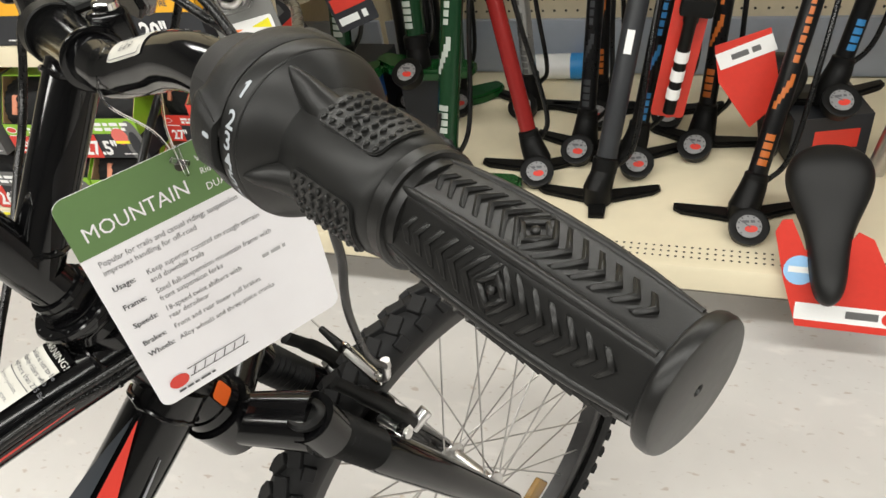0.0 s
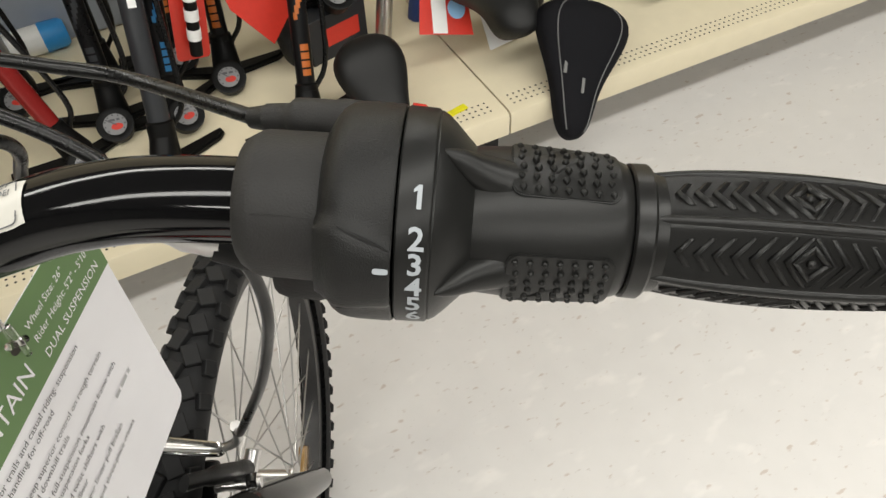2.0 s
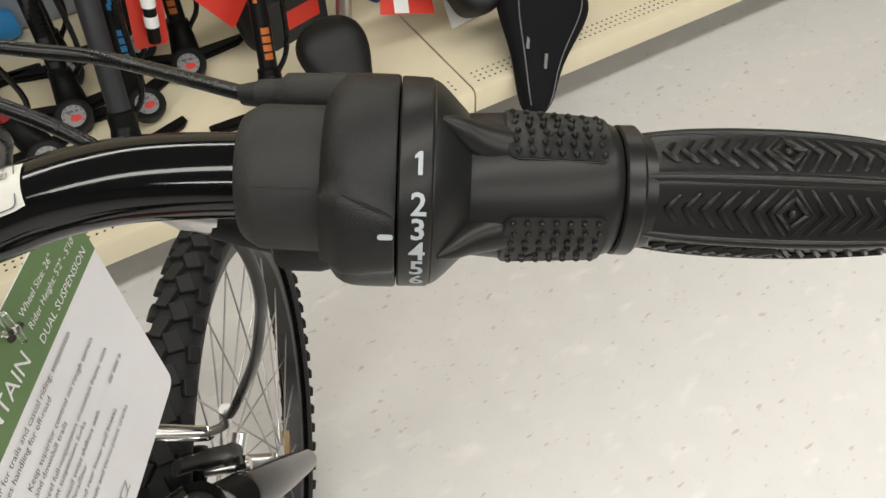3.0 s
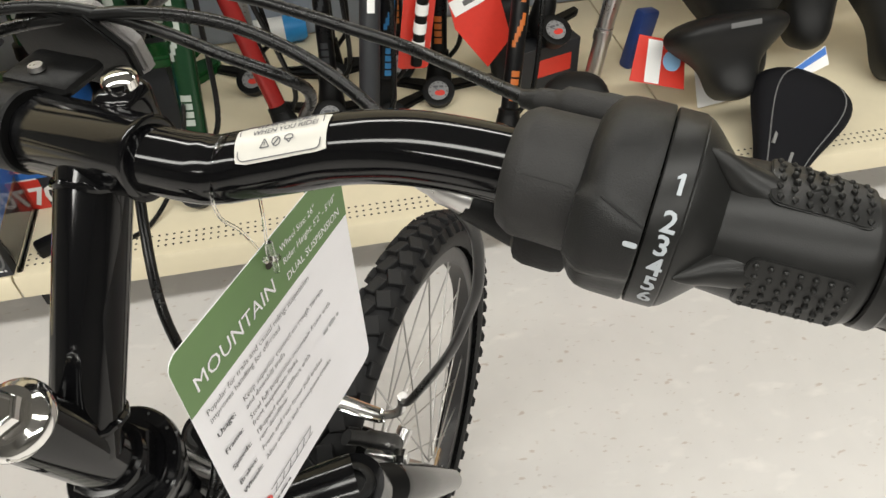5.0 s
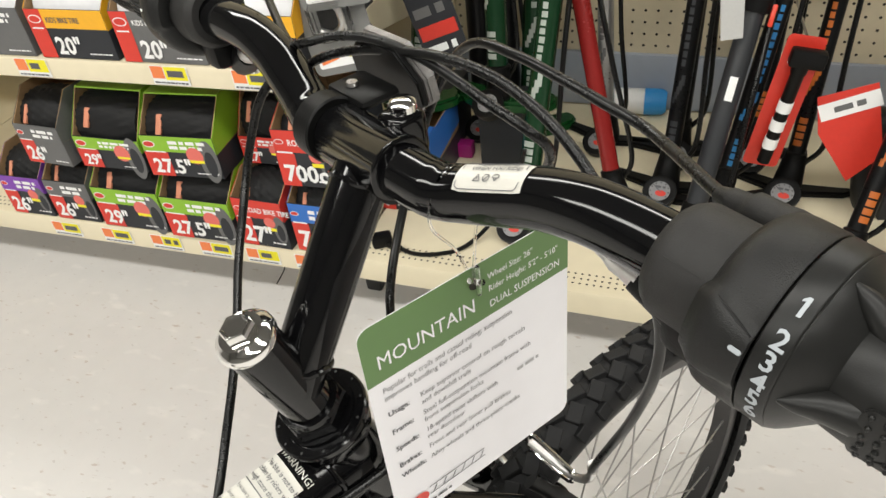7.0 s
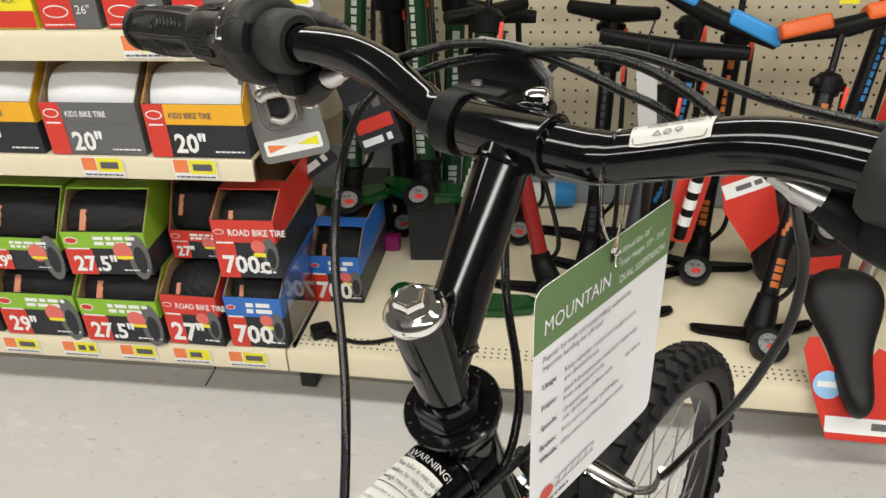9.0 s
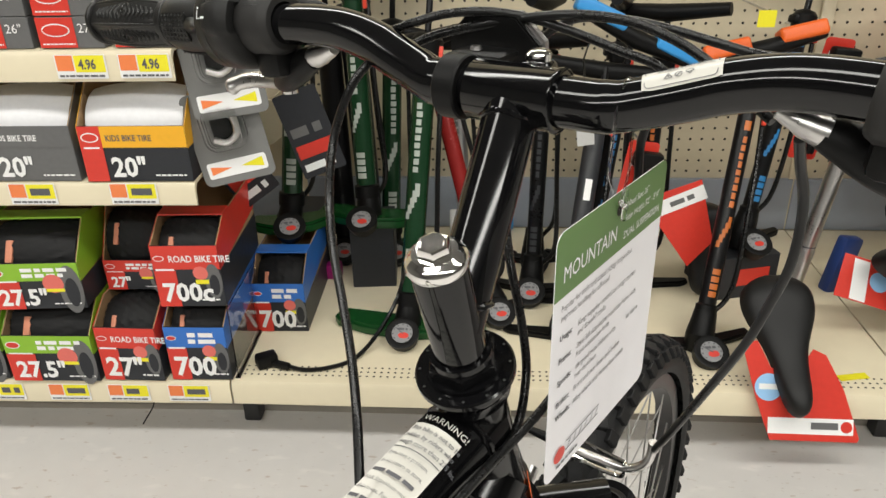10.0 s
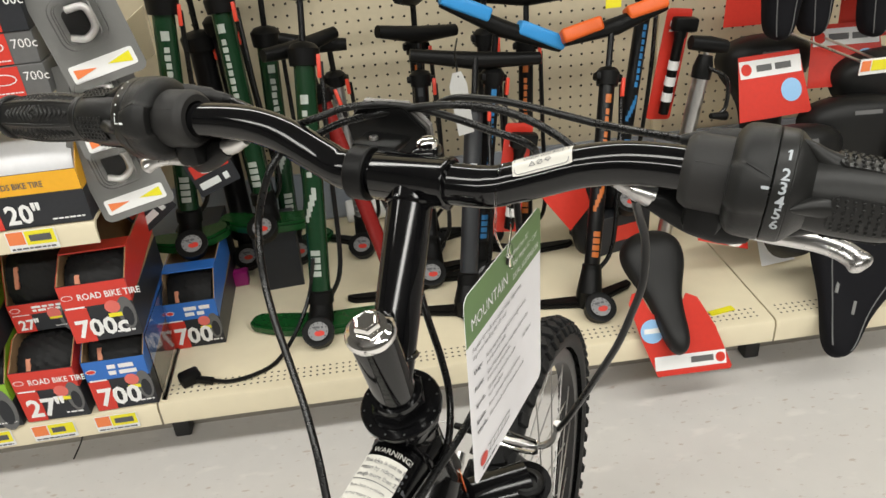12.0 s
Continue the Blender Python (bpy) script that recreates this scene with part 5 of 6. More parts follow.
part("lettering", moved(shift(b_text("VALUE 4-PACK", 0.010, wide=0.75), 0.012, 0.040, 0.001), frame_of((0, -0.0004, 0), (1, 0, 0), (0, 0, 1), (0, -1, 0))), M_INK, vp, flat=True)
part("red_field", moved(b_flat(0, 0.11, 0.002, 0.028, 0.0008), frame_of((0, -0.0004, 0), (1, 0, 0), (0, 0, 1), (0, -1, 0))), M_RED, vp, flat=True)
dv = thing("shelf_divider", pose(0.0135, 0.0, DECK), "clear plastic divider standing on the deck", "divider")
part("sheet", b_box(0, 0.0015, 0.010, 0.20, 0.001, 0.15, 0.0005, 1), M_CLEAR, dv)
part("base_rail", b_box(-0.004, 0.004, 0.010, 0.20, 0.0, 0.004), M_CLEAR, dv)


# ---- blister cards hanging on a strip at the shelf's end ----
def blister(x, y, z, tilt, lean):
    t = thing("blister_pack", frame_of((x, y, z), (math.cos(radians(tilt)), 0.10, math.sin(radians(tilt))), (-math.sin(radians(tilt)), 0.12, math.cos(radians(tilt))), (0.10, -1, 0.1)), "grey blister card with a clear bubble and price strip", "blister pack", "blister packs")
    part("card", b_plate(rounded(0.118, 0.150, 0.012), 0.0012), M_CARDGREY, t)
    bub = b_plate(rounded(0.070, 0.075, 0.020, 6, 0.024, 0.055), 0.026, 0.008)
    part("bubble", bub, M_CLEAR, t, "clear plastic bubble")
    part("contents", b_tube(spline([(0.040, 0.075, 0.010), (0.060, 0.068, 0.012), (0.078, 0.080, 0.012), (0.076, 0.108, 0.012), (0.050, 0.112, 0.010)], 5), 0.0055, 10), M_ALLOY, t, "silver and black bracket")
    part("contents_block", b_plate(rounded(0.040, 0.040, 0.008, 4, 0.040, 0.072), 0.008, 0.002), M_DULL, t)
    part("price_strip", shift(b_plate(rounded(0.098, 0.026, 0.004, 4, 0.010, 0.012), 0.0008), 0, 0, 0.0012), M_WHITE, t, "white price strip")
    ar = bmesh.new()
    ar.faces.new([ar.verts.new(p) for p in ((0.016, 0.018, 0.0026), (0.050, 0.025, 0.0026), (0.016, 0.032, 0.0026))])
    part("orange_arrow", ar, M_TICKORANGE, t, flat=True)
    ar = bmesh.new()
    ar.faces.new([ar.verts.new(p) for p in ((0.066, 0.025, 0.0026), (0.102, 0.017, 0.0026), (0.102, 0.033, 0.0026))])
    part("yellow_arrow", ar, M_TICKET, t, flat=True)
    part("hang_slot", b_disc(0.008, 14, 0.0016, 0.059, 0.138, 0.5), M_HOLE, t, flat=True)


stp = thing("clip_strip", pose(0.075, 0.045, 0.50), "clear hanging strip at the shelf's end", "hanger")
part("strip", b_box(-0.008, 0.008, 0, 0.0015, 0.03, 0.62), M_CLEAR, stp)
part("arm", b_box(-0.090, 0.008, -0.002, 0.0015, 0.245, 0.252), M_CLEAR, stp)
for x, y, z, tl in ((0.010, 0.028, 0.520, 12), (0.012, 0.022, 0.634, 8), (0.028, 0.016, 0.745, 14)):
    blister(x, y, z, tl, 0)


# ---- floor pumps ----
M_DIAL = mat("grey_dial", (0.25, 0.25, 0.255), 0.4, vary=0.1, scale=60)
M_RUST = mat("burnt_orange_print", (0.50, 0.13, 0.02), 0.4, vary=0.12, scale=60)
M_AZURE = mat("azure_print", (0.03, 0.20, 0.46), 0.4, vary=0.12, scale=60)
M_PALEPRINT = mat("pale_silver_print", (0.42, 0.46, 0.42), 0.4, vary=0.12, scale=60)


def floor_pump(foot, top, tube, feet, accent, grip=None, turn=0.0, bars=M_PALEPRINT, wide=0.25, gauge=True, r=0.0165, label="", hturn=0.0, hose=True, reach=0.98, legs=0.115, ends=None, low=0.032, sticker=False, fins=0.0):
    """A bicycle floor pump that leans from its foot towards top: feet, gauge, barrel with printed bars, cap, handle, hose."""
    foot, top = Vector(foot), Vector(top)
    t = thing("floor_pump", Matrix.Translation(foot) @ Matrix.Rotation(radians(turn), 4, 'Z'), label, "bicycle pump", "floor pumps")
    ax = home(t).to_3x3().inverted() @ (top - foot)
    L = ax.length * reach
    ax = ax.normalized()
    s = Vector((1, 0, 0)) - ax * ax.x
    s.normalize()
    B = frame_of((0, 0, 0), s, ax.cross(s), ax)
    Q = B @ Matrix(((0, 0, 1, 0), (0, 1, 0, 0), (-1, 0, 0, 0), (0, 0, 0, 1))).inverted()
    ft = bmesh.new()
    for sgn in (1, -1):
        if fins:
            leg = b_plate([(0, -0.030), (fins * 0.55, -0.018), (fins * 0.93, 0.004), (fins, 0.020), (fins * 0.97, 0.040), (fins * 0.86, 0.050), (fins * 0.45, 0.044), (0, 0.036)], 0.024, 0.006)
        else:
            leg = b_plate([(0, -0.016), (legs * 0.9, 0.018), (legs, 0.030), (legs * 0.98, 0.044), (legs * 0.55, 0.034), (0, 0.022)], 0.014, 0.004)
        leg.transform(Matrix.Diagonal((sgn, 1, 1, 1)))
        if sgn < 0:
            bmesh.ops.reverse_faces(leg, faces=leg.faces[:])
        add(ft, leg)
    part("foot_plate", ft, feet, t, "fold-out foot plate")
    part("toe", b_plate([(-0.014, -0.055), (0.014, -0.055), (0.018, 0.0), (-0.018, 0.0)], 0.012, 0.003), M_DULL, t)
    part("base_block", b_tube([(0, 0, 0.004), (0, 0, 0.03), ax * 0.06, ax * 0.075], [0.027, 0.027, 0.023, 0.021], 20), M_DULL, t)

    def turned(profile, seg=24):
        return moved(b_lathe(profile, seg), Q)

    part("barrel", turned([(0.055, 0.0), (0.055, r), (L * 0.80, r), (L * 0.80, 0.0)]), tube, t, "painted pump barrel")
    part("lower_collar", turned([(0.06, r), (0.06, r * 1.25), (0.085, r * 1.25), (0.088, r)]), M_DULL, t)
    cap = part("top_cap", turned([(L * 0.77, r), (L * 0.77, r * 1.35), (L * 0.815, r * 1.5), (L * 0.83, r * 1.1), (L * 0.84, 0.0)]), M_DULL, t, "black plastic cap")
    part("hose_clip", moved(b_box(-0.030, 0.030, -0.012, 0.012, L * 0.785, L * 0.812, 0.004), B), M_DULL, cap)
    part("valve_lever", moved(b_box(0.026, 0.034, -0.016, -0.008, L * 0.735, L * 0.80, 0.002), B), mat_lever, cap, "red valve lever")
    part("rod", turned([(L * 0.82, 0.0), (L * 0.82, 0.0065), (L * 0.97, 0.0065), (L * 0.97, 0)], 12), M_PUMPBLACK, t)
    H = B @ Matrix.Translation((0, 0, L * 0.97)) @ Matrix.Rotation(radians(hturn), 4, 'Z')
    if ends:
        inv = home(t).inverted()
        e0, e1 = inv @ Vector(ends[0]), inv @ Vector(ends[1])
        hx = (e1 - e0).normalized()
        hz = (ax - hx * ax.dot(hx)).normalized()
        H = frame_of((e0 + e1) / 2, hx, hz.cross(hx), hz)
        wide = (e1 - e0).length
    hd = b_tube([(-wide / 2, 0, 0.008), (-wide / 4, 0, 0.004), (0, 0, 0), (wide / 4, 0, 0.004), (wide / 2, 0, 0.008)], [0.013, 0.0155, 0.0185, 0.0155, 0.013], 14)
    hn = part("handle", moved(hd, H), M_DULL, t, "black pump handle")
    if grip:
        for a in (-1, 1):
            part("grip_insert", moved(b_box(min(a * wide * 0.12, a * wide * 0.515), max(a * wide * 0.12, a * wide * 0.515), -0.0200, 0.0200, 0.000, 0.0300, 0.007, 3), H), grip, hn, "bright handle insert")
    # printed lettering up the barrel: one plain bar for each letter, and a pale patch near the foot
    rnd_ = random.Random(int(foot.x * 1000))

    def band(z0, z1, a0, a1, m_, name):
        q = bmesh.new()
        n = 5
        for k in range(n):
            b0, b1 = radians(a0 + (a1 - a0) * k / n), radians(a0 + (a1 - a0) * (k + 1) / n)
            q.faces.new([q.verts.new((math.cos(w) * (r + 0.0005), math.sin(w) * (r + 0.0005), zz)) for w, zz in ((b0, z0), (b1, z0), (b1, z1), (b0, z1))])
        part(name, moved(q, B), m_, t, flat=True)

    if sticker:
        band(L * 0.50, L * 0.575, -112, -72, M_WHITE, "barcode_label")
    if accent is not tube:
        z = L * 0.46
        for k in range(9):
            hgt = rnd_.uniform(0.010, 0.0125)
            side_w = 23 if tube is M_PUMPGREEN else 14
            band(z, z + hgt, -95 - side_w + rnd_.uniform(-3, 3), -95 + side_w + rnd_.uniform(-3, 3), accent, "print_bar")
            z += hgt + 0.0042
        band(z + 0.008, z + 0.026, -116, -74, bars, "print_patch")
        for k in range(5):
            a0 = -140 + 12 * k
            band(L * (0.33 + 0.016 * k), L * (0.35 + 0.020 * k), a0, a0 + 24, accent, "print_curl")
        z = L * 0.17
        for k in range(4):
            band(z, z + 0.011, -122, -70, bars, "print_bar")
            z += 0.0145
    if gauge:
        gx = Vector((0, -0.052, low))
        gd = Vector((0, -0.55, 0.85)).normalized()
        GQ = frame_of(gx, gd, Vector((1, 0, 0)).cross(gd) * -1, Vector((1, 0, 0)))
        gg = part("gauge", moved(b_lathe([(-0.020, 0.0), (-0.020, 0.029), (0.0, 0.033), (0.005, 0.033), (0.006, 0.029), (0.004, 0.021), (0.003, 0.0)], 28), GQ), M_DULL, t, "round black pressure gauge")
        D = frame_of(gx + gd * 0.0045, (1, 0, 0), gd.cross(Vector((1, 0, 0))), gd)
        part("dial", moved(b_disc(0.0205, 24), D), M_DIAL, gg, "grey dial")
        part("dial_mark", moved(b_disc(0.0105, 16, 0.0006, 0.003, -0.005, 0.6), D), M_RED, gg)
        part("needle", moved(b_flat(-0.0008, 0.0008, -0.003, 0.019, 0.0010), D @ Matrix.Rotation(0.9, 4, 'Z')), M_INK, gg, flat=True)
        part("dial_print", moved(shift(b_dashes(0.020, 0.0045, int(foot.x * 500)), -0.010, 0.006, 0.0007), D), M_INK, gg, flat=True)
        for k in range(9):
            a = radians(220 - 32 * k)
            part("dial_tick", moved(b_disc(0.0018, 6, 0.0006, 0.0175 * math.cos(a), 0.0175 * math.sin(a)), D), M_INK, gg)
    if hose:
        h = [ax * 0.06 + Vector((0.018, 0.01, 0)), ax * (L * 0.2) + Vector((0.045, 0.0, 0)), ax * (L * 0.5) + Vector((0.038, -0.01, 0)), ax * (L * 0.78) + s * 0.032]
        part("hose", b_tube(spline(h, 6), 0.0050, 8), M_CABLE, t, "black rubber hose")
    return t


mat_lever = mat("red_lever", (0.75, 0.06, 0.03), 0.4, vary=0.05)
GL = "green lacquered floor pump with printed bars and gauge"
floor_pump((0.315, 0.165, DECK), (0.368, 0.390, 0.815), M_PUMPBARREL, M_PUMPGREEN, M_PALEPRINT, label=GL, r=0.0215, turn=-6, hturn=10, wide=0.21, reach=1.0, fins=0.155)
floor_pump((0.058, 0.330, DECK + 0.150), (0.115, 0.420, 0.930), M_PUMPBARREL, M_PUMPGREEN, M_PALEPRINT, label=GL, r=0.0215, turn=12, hturn=30, legs=0.07, fins=0.085)
floor_pump((0.222, 0.365, DECK + 0.150), (0.194, 0.500, 0.900), M_PUMPBARREL, M_PUMPGREEN, M_PALEPRINT, label=GL, r=0.0215, turn=-10, hturn=40, fins=0.120)
floor_pump((0.246, 0.510, DECK), (0.276, 0.570, 0.820), M_PUMPBARREL, M_PUMPGREEN, M_PALEPRINT, label=GL, r=0.0215, turn=20, hturn=20, fins=0.115)
floor_pump((0.490, 0.245, DECK), (0.345, 0.410, 0.710), M_PUMPRED, M_DULL, M_PUMPRED, label="dark red floor pump leaning on the pegboard", turn=10, bars=M_PUMPRED, wide=0.18, hturn=25)
floor_pump((0.430, 0.500, DECK), (0.402, 0.535, 0.690), mat("grey_alloy_tube", (0.42, 0.42, 0.42), 0.3, 0.8), M_DULL, M_GREYBOX, label="silver floor pump leaning on the pegboard", turn=-15, bars=M_GREYBOX, ends=((0.300, 0.500, 0.674), (0.442, 0.500, 0.647)))
floor_pump((0.622, 0.150, DECK), (0.706, 0.370, 0.660), M_PUMPGREY, M_DULL, M_PUMPGREY, label="charcoal floor pump with a wide black handle", bars=M_PUMPGREY,  gauge=False, r=0.019, turn=4, ends=((0.567, 0.370, 0.643), (0.840, 0.370, 0.607)), sticker=True)
floor_pump((0.672, 0.290, DECK), (0.758, 0.400, 0.705), M_PUMPBLACK, M_DULL, M_AZURE, grip=M_BLUE, label="black floor pump with blue handle grips", bars=M_AZURE, turn=14, ends=((0.640, 0.390, 0.740), (0.888, 0.390, 0.622)))
floor_pump((0.878, 0.118, DECK), (1.000, 0.380, 0.690), M_PUMPBLACK, M_DULL, M_RUST, grip=M_ORANGE, label="black floor pump with orange handle grips", bars=M_RUST, turn=8, ends=((0.893, 0.365, 0.640), (1.116, 0.380, 0.688)), low=0.026)
floor_pump((0.800, 0.360, DECK), (0.850, 0.520, 0.740), M_PUMPBLACK, M_DULL, M_RUST, label="black and orange floor pump leaning on the pegboard", bars=M_RUST, hturn=-20, turn=-12)
floor_pump((0.585, 0.470, DECK), (0.600, 0.540, 0.760), M_PUMPBLACK, M_DULL, M_RUST, label="black and orange floor pump leaning on the pegboard", bars=M_RUST, hturn=60, wide=0.15)
floor_pump((0.730, 0.480, DECK), (0.760, 0.545, 0.760), M_PUMPBLACK, M_DULL, M_RUST, label="black and orange floor pump leaning on the pegboard", bars=M_RUST, hturn=70, wide=0.15)
floor_pump((1.015, 0.360, DECK + 0.10), (1.140, 0.520, 0.820), M_PUMPBLACK, M_DULL, M_AZURE, grip=M_BLUE, label="black floor pump with blue printed bars", bars=M_AZURE, hturn=-10, turn=16, wide=0.22)
floor_pump((0.572, 0.330, DECK), (0.600, 0.490, 0.690), M_PUMPBLACK, M_DULL, M_PUMPGREY, label="black floor pump with a charcoal print", bars=M_PUMPGREY, hturn=35, wide=0.20, turn=-8)
stand = thing("pump_carton", pose(0.97, 0.29, DECK, 0, 0, 14), "black pump carton with a red panel lying on the deck", "carton")
part("carton", b_box(-0.01, 0.13, 0.01, 0.14, 0, 0.098, 0.001, 1), M_DARKBOX, stand)
part("red_panel", moved(b_flat(0.03, 0.11, 0.03, 0.07, 0.0008), frame_of((0, 0.01, 0), (1, 0, 0), (0, 0, 1), (0, -1, 0))), M_RED, stand, flat=True)
floor_pump((0.140, 0.520, DECK), (0.118, 0.600, 0.820), M_PUMPBLACK, M_DULL, M_PUMPBLACK, label="black floor pump standing behind the green pumps", bars=M_PUMPBLACK, hturn=50, wide=0.16, r=0.027)
floor_pump((0.205, 0.520, DECK), (0.172, 0.590, 0.860), M_PUMPBLACK, M_DULL, M_PUMPBLACK, label="black floor pump standing behind the green pumps", bars=M_PUMPBLACK, hturn=20, wide=0.16, r=0.027)
for x, w, y, d, h, rz in ((0.178, 0.096, 0.350, 0.110, 0.149, 4), (0.004, 0.095, 0.420, 0.110, 0.1485, -3)):
    crate = thing("pump_carton", pose(x, y, DECK, 0, 0, rz), "black pump carton standing on the deck under a pump", "carton", "pump cartons")
    part("carton", b_box(0, w, 0, d, 0, h, 0.001, 1), M_DARKBOX, crate)
for x, y, z, a in ((0.002, 0.225, 0.395, 34), (0.122, 0.245, 0.450, 18)):
    hangtag = thing("pump_header_card", pose(x, y, z, 80, 0, 8), "black header card with a red panel on a pump", "header card", "header cards")
    part("card", moved(b_plate(rounded(0.085, 0.165, 0.004), 0.0015), Matrix.Rotation(radians(a), 4, 'Z')), M_DARKBOX, hangtag)
    part("red_panel", moved(b_flat(0.006, 0.079, 0.038, 0.064, 0.0022), Matrix.Rotation(radians(a), 4, 'Z')), M_RED, hangtag, flat=True)
    part("lettering", moved(shift(b_dashes(0.060, 0.014, 5), 0.008, 0.012, 0.0022), Matrix.Rotation(radians(a), 4, 'Z')), M_PRINT, hangtag, flat=True)
    part("lettering", moved(shift(b_dashes(0.060, 0.018, 8), 0.008, 0.080, 0.0022), Matrix.Rotation(radians(a), 4, 'Z')), M_GREYBOX, hangtag, flat=True)
# loose pump hose and chuck on the deck
hs2 = thing("pump_hose", pose(0.058, 0.050, DECK), "black pump hose with its valve head lying on the deck", "hose")
part("valve_head", moved(b_box(-0.020, 0.020, -0.014, 0.016, 0.001, 0.026, 0.006), Matrix.Rotation(0.5, 4, 'Z')), M_DULL, hs2)
part("valve_arm", moved(b_box(0.012, 0.050, -0.007, 0.007, 0.004, 0.016, 0.004), Matrix.Rotation(-0.35, 4, 'Z')), M_DULL, hs2)
part("hose", b_tube(spline([(0.040, -0.012, 0.009), (0.075, -0.020, 0.006), (0.120, -0.012, 0.006), (0.165, 0.020, 0.006), (0.205, 0.075, 0.03), (0.240, 0.13, 0.08), (0.260, 0.14, 0.16)], 7), 0.0042, 8), M_CABLE, hs2, "black rubber hose")
mg = thing("pump_end_piece", pose(0.100, 0.385, DECK), "magenta plastic block lying on the deck", "plastic block")
part("block", b_box(0, 0.045, 0, 0.03, 0, 0.036, 0.005), M_MAGENTA, mg)
gb = thing("spray_bottle", pose(0.385, 0.640, DECK + 0.032, 0, 90, 3), "white and blue bottle lying on the deck", "bottle")
part("bottle", moved(b_lathe([(0, 0), (0, 0.026), (0.004, 0.030), (0.11, 0.030), (0.125, 0.016), (0.135, 0.014), (0.135, 0)], 24), Matrix.Rotation(radians(-90), 4, 'Y')), M_WHITE, gb)
part("cap", moved(b_lathe([(0.11, 0.0312), (0.150, 0.030), (0.160, 0.024), (0.160, 0)], 24), Matrix.Rotation(radians(-90), 4, 'Y')), M_BLUE, gb, "bright blue cap")


# ---- mini pumps and saddles on red cards ----
def mini_pump(x, y, z, lean):
    t = thing("mini_pump", pose(x, y, z, 0, lean, 4), "black and white mini pump on a red card", "mini pump", "mini pumps")
    part("card", moved(b_plate(rounded(0.060, 0.25, 0.008), 0.0012), pose(0, 0.02, 0, 90)), M_RED, t, "red backing card")
    part("lettering", moved(shift(b_dashes(0.045, 0.012, 4), 0.012, 0.212, 0.0020), pose(0, 0.02, 0, 90)), M_WHITE, t, flat=True)
    part("lettering", moved(shift(b_dashes(0.040, 0.005, 7), 0.012, 0.200, 0.0020), pose(0, 0.02, 0, 90)), M_WHITE, t, flat=True)
    T = Matrix.Translation((0.030, 0.0, 0.0)) @ Matrix.Rotation(radians(-90), 4, 'Y')
    body = part("pump_body", moved(b_lathe([(0.02, 0), (0.02, 0.011), (0.19, 0.011), (0.195, 0.013), (0.215, 0.014), (0.215, 0)], 20), T), M_DULL, t)
    for k in range(3):
        part("white_band", moved(b_lathe([(0.05 + 0.036 * k, 0.0112), (0.05 + 0.036 * k, 0.0122), (0.07 + 0.036 * k, 0.0122), (0.07 + 0.036 * k, 0.0112)], 20), T), M_WHITE, body)
    part("pump_head", b_box(0.008, 0.064, -0.014, 0.012, 0.205, 0.236, 0.006), M_DULL, t)
    part("peg_hook", b_tube([(0.034, 0.02, 0.238), (0.034, DEPTH - y, 0.238)], 0.0022, 6), M_ALLOY, t)


mini_pump(0.706, 0.250, 0.272, 9)
mini_pump(1.105, 0.400, 0.430, 8)


def saddle_at(u, a, length, width, thick, nose, steep=10):
    """A point on a saddle: u runs from back to nose, a goes over the top from edge to edge."""
    end = max(0.0, 1 - abs(2 * u - 1) ** 5) ** 0.5
    w = width / 2 * (nose + (1 - nose) / (1 + math.exp((u - 0.42) * steep))) * end + 0.001
    h = thick * (math.sin(a) ** 0.55 if a > 0.001 and a < 3.14 else 0.0) * (0.78 + 0.22 * math.cos(u * 5)) * (0.30 + 0.70 * end)
    h -= 0.09 * thick * (1 - abs(math.cos(a))) * max(0.0, 1 - u * 1.6)
    return Vector((-w * math.cos(a), u * length, h))


def b_saddle(length, width, thick, nose=0.34, steep=10):
    """A bicycle saddle: broad at the back, narrowing to a rounded nose, domed; y runs from back to nose."""
    bm = bmesh.new()
    n, m = 28, 16
    rows = [[bm.verts.new(saddle_at(0.5 - 0.5 * math.cos(math.pi * i / n), math.pi * j / m, length, width, thick, nose, steep)) for j in range(m + 1)] for i in range(n + 1)]
    for A, B in zip(rows, rows[1:]):
        for j in range(m):
            bm.faces.new((A[j], A[j + 1], B[j + 1], B[j]))
        bm.faces.new((A[0], B[0], B[m], A[m]))
    bm.faces.new(rows[0])
    bm.faces.new(rows[-1][::-1])
    bmesh.ops.recalc_face_normals(bm, faces=bm.faces[:])
    return bm


def b_piping(length, width, thick, nose, a, r=0.0012, steep=10):
    pts = [saddle_at(0.04 + 0.90 * k / 24, a, length, width, thick, nose, steep) for k in range(25)]
    return b_tube(pts, r, 6)


# the child's saddle on its red card, hanging over the deck's lip
kid = thing("child_saddle", Matrix.Identity(4), "grey-black child saddle on a red card over the shelf lip", "saddle")
KS = Matrix.Translation((0.993, 0.130, 0.298)) @ Matrix.Rotation(radians(2), 4, 'Z') @ Matrix.Rotation(radians(38), 4, 'X') @ Matrix.Rotation(math.pi, 4, 'Z')
kid.matrix_basis = KS
part("saddle_shell", b_saddle(0.258, 0.140, 0.048, 0.37), M_SADDLE, kid, "smooth grey-black saddle cover")
KC = frame_of((0.962, -0.064, 0.084), (0.998, 0, -0.030), (0.02, 0.44, 0.90), (0.03, -0.90, 0.44))
out = [(0, 0.0), (0.150, 0.0), (0.154, 0.006), (0.126, 0.090), (0.094, 0.150), (0.072, 0.160), (0.050, 0.125), (0.0, 0.125), (-0.024, 0.172), (-0.038, 0.170), (-0.046, 0.150), (-0.026, 0.075)]
card = part("card", moved(b_plate(out, 0.0015), KC), M_RED, kid, "red backing card", world=True)
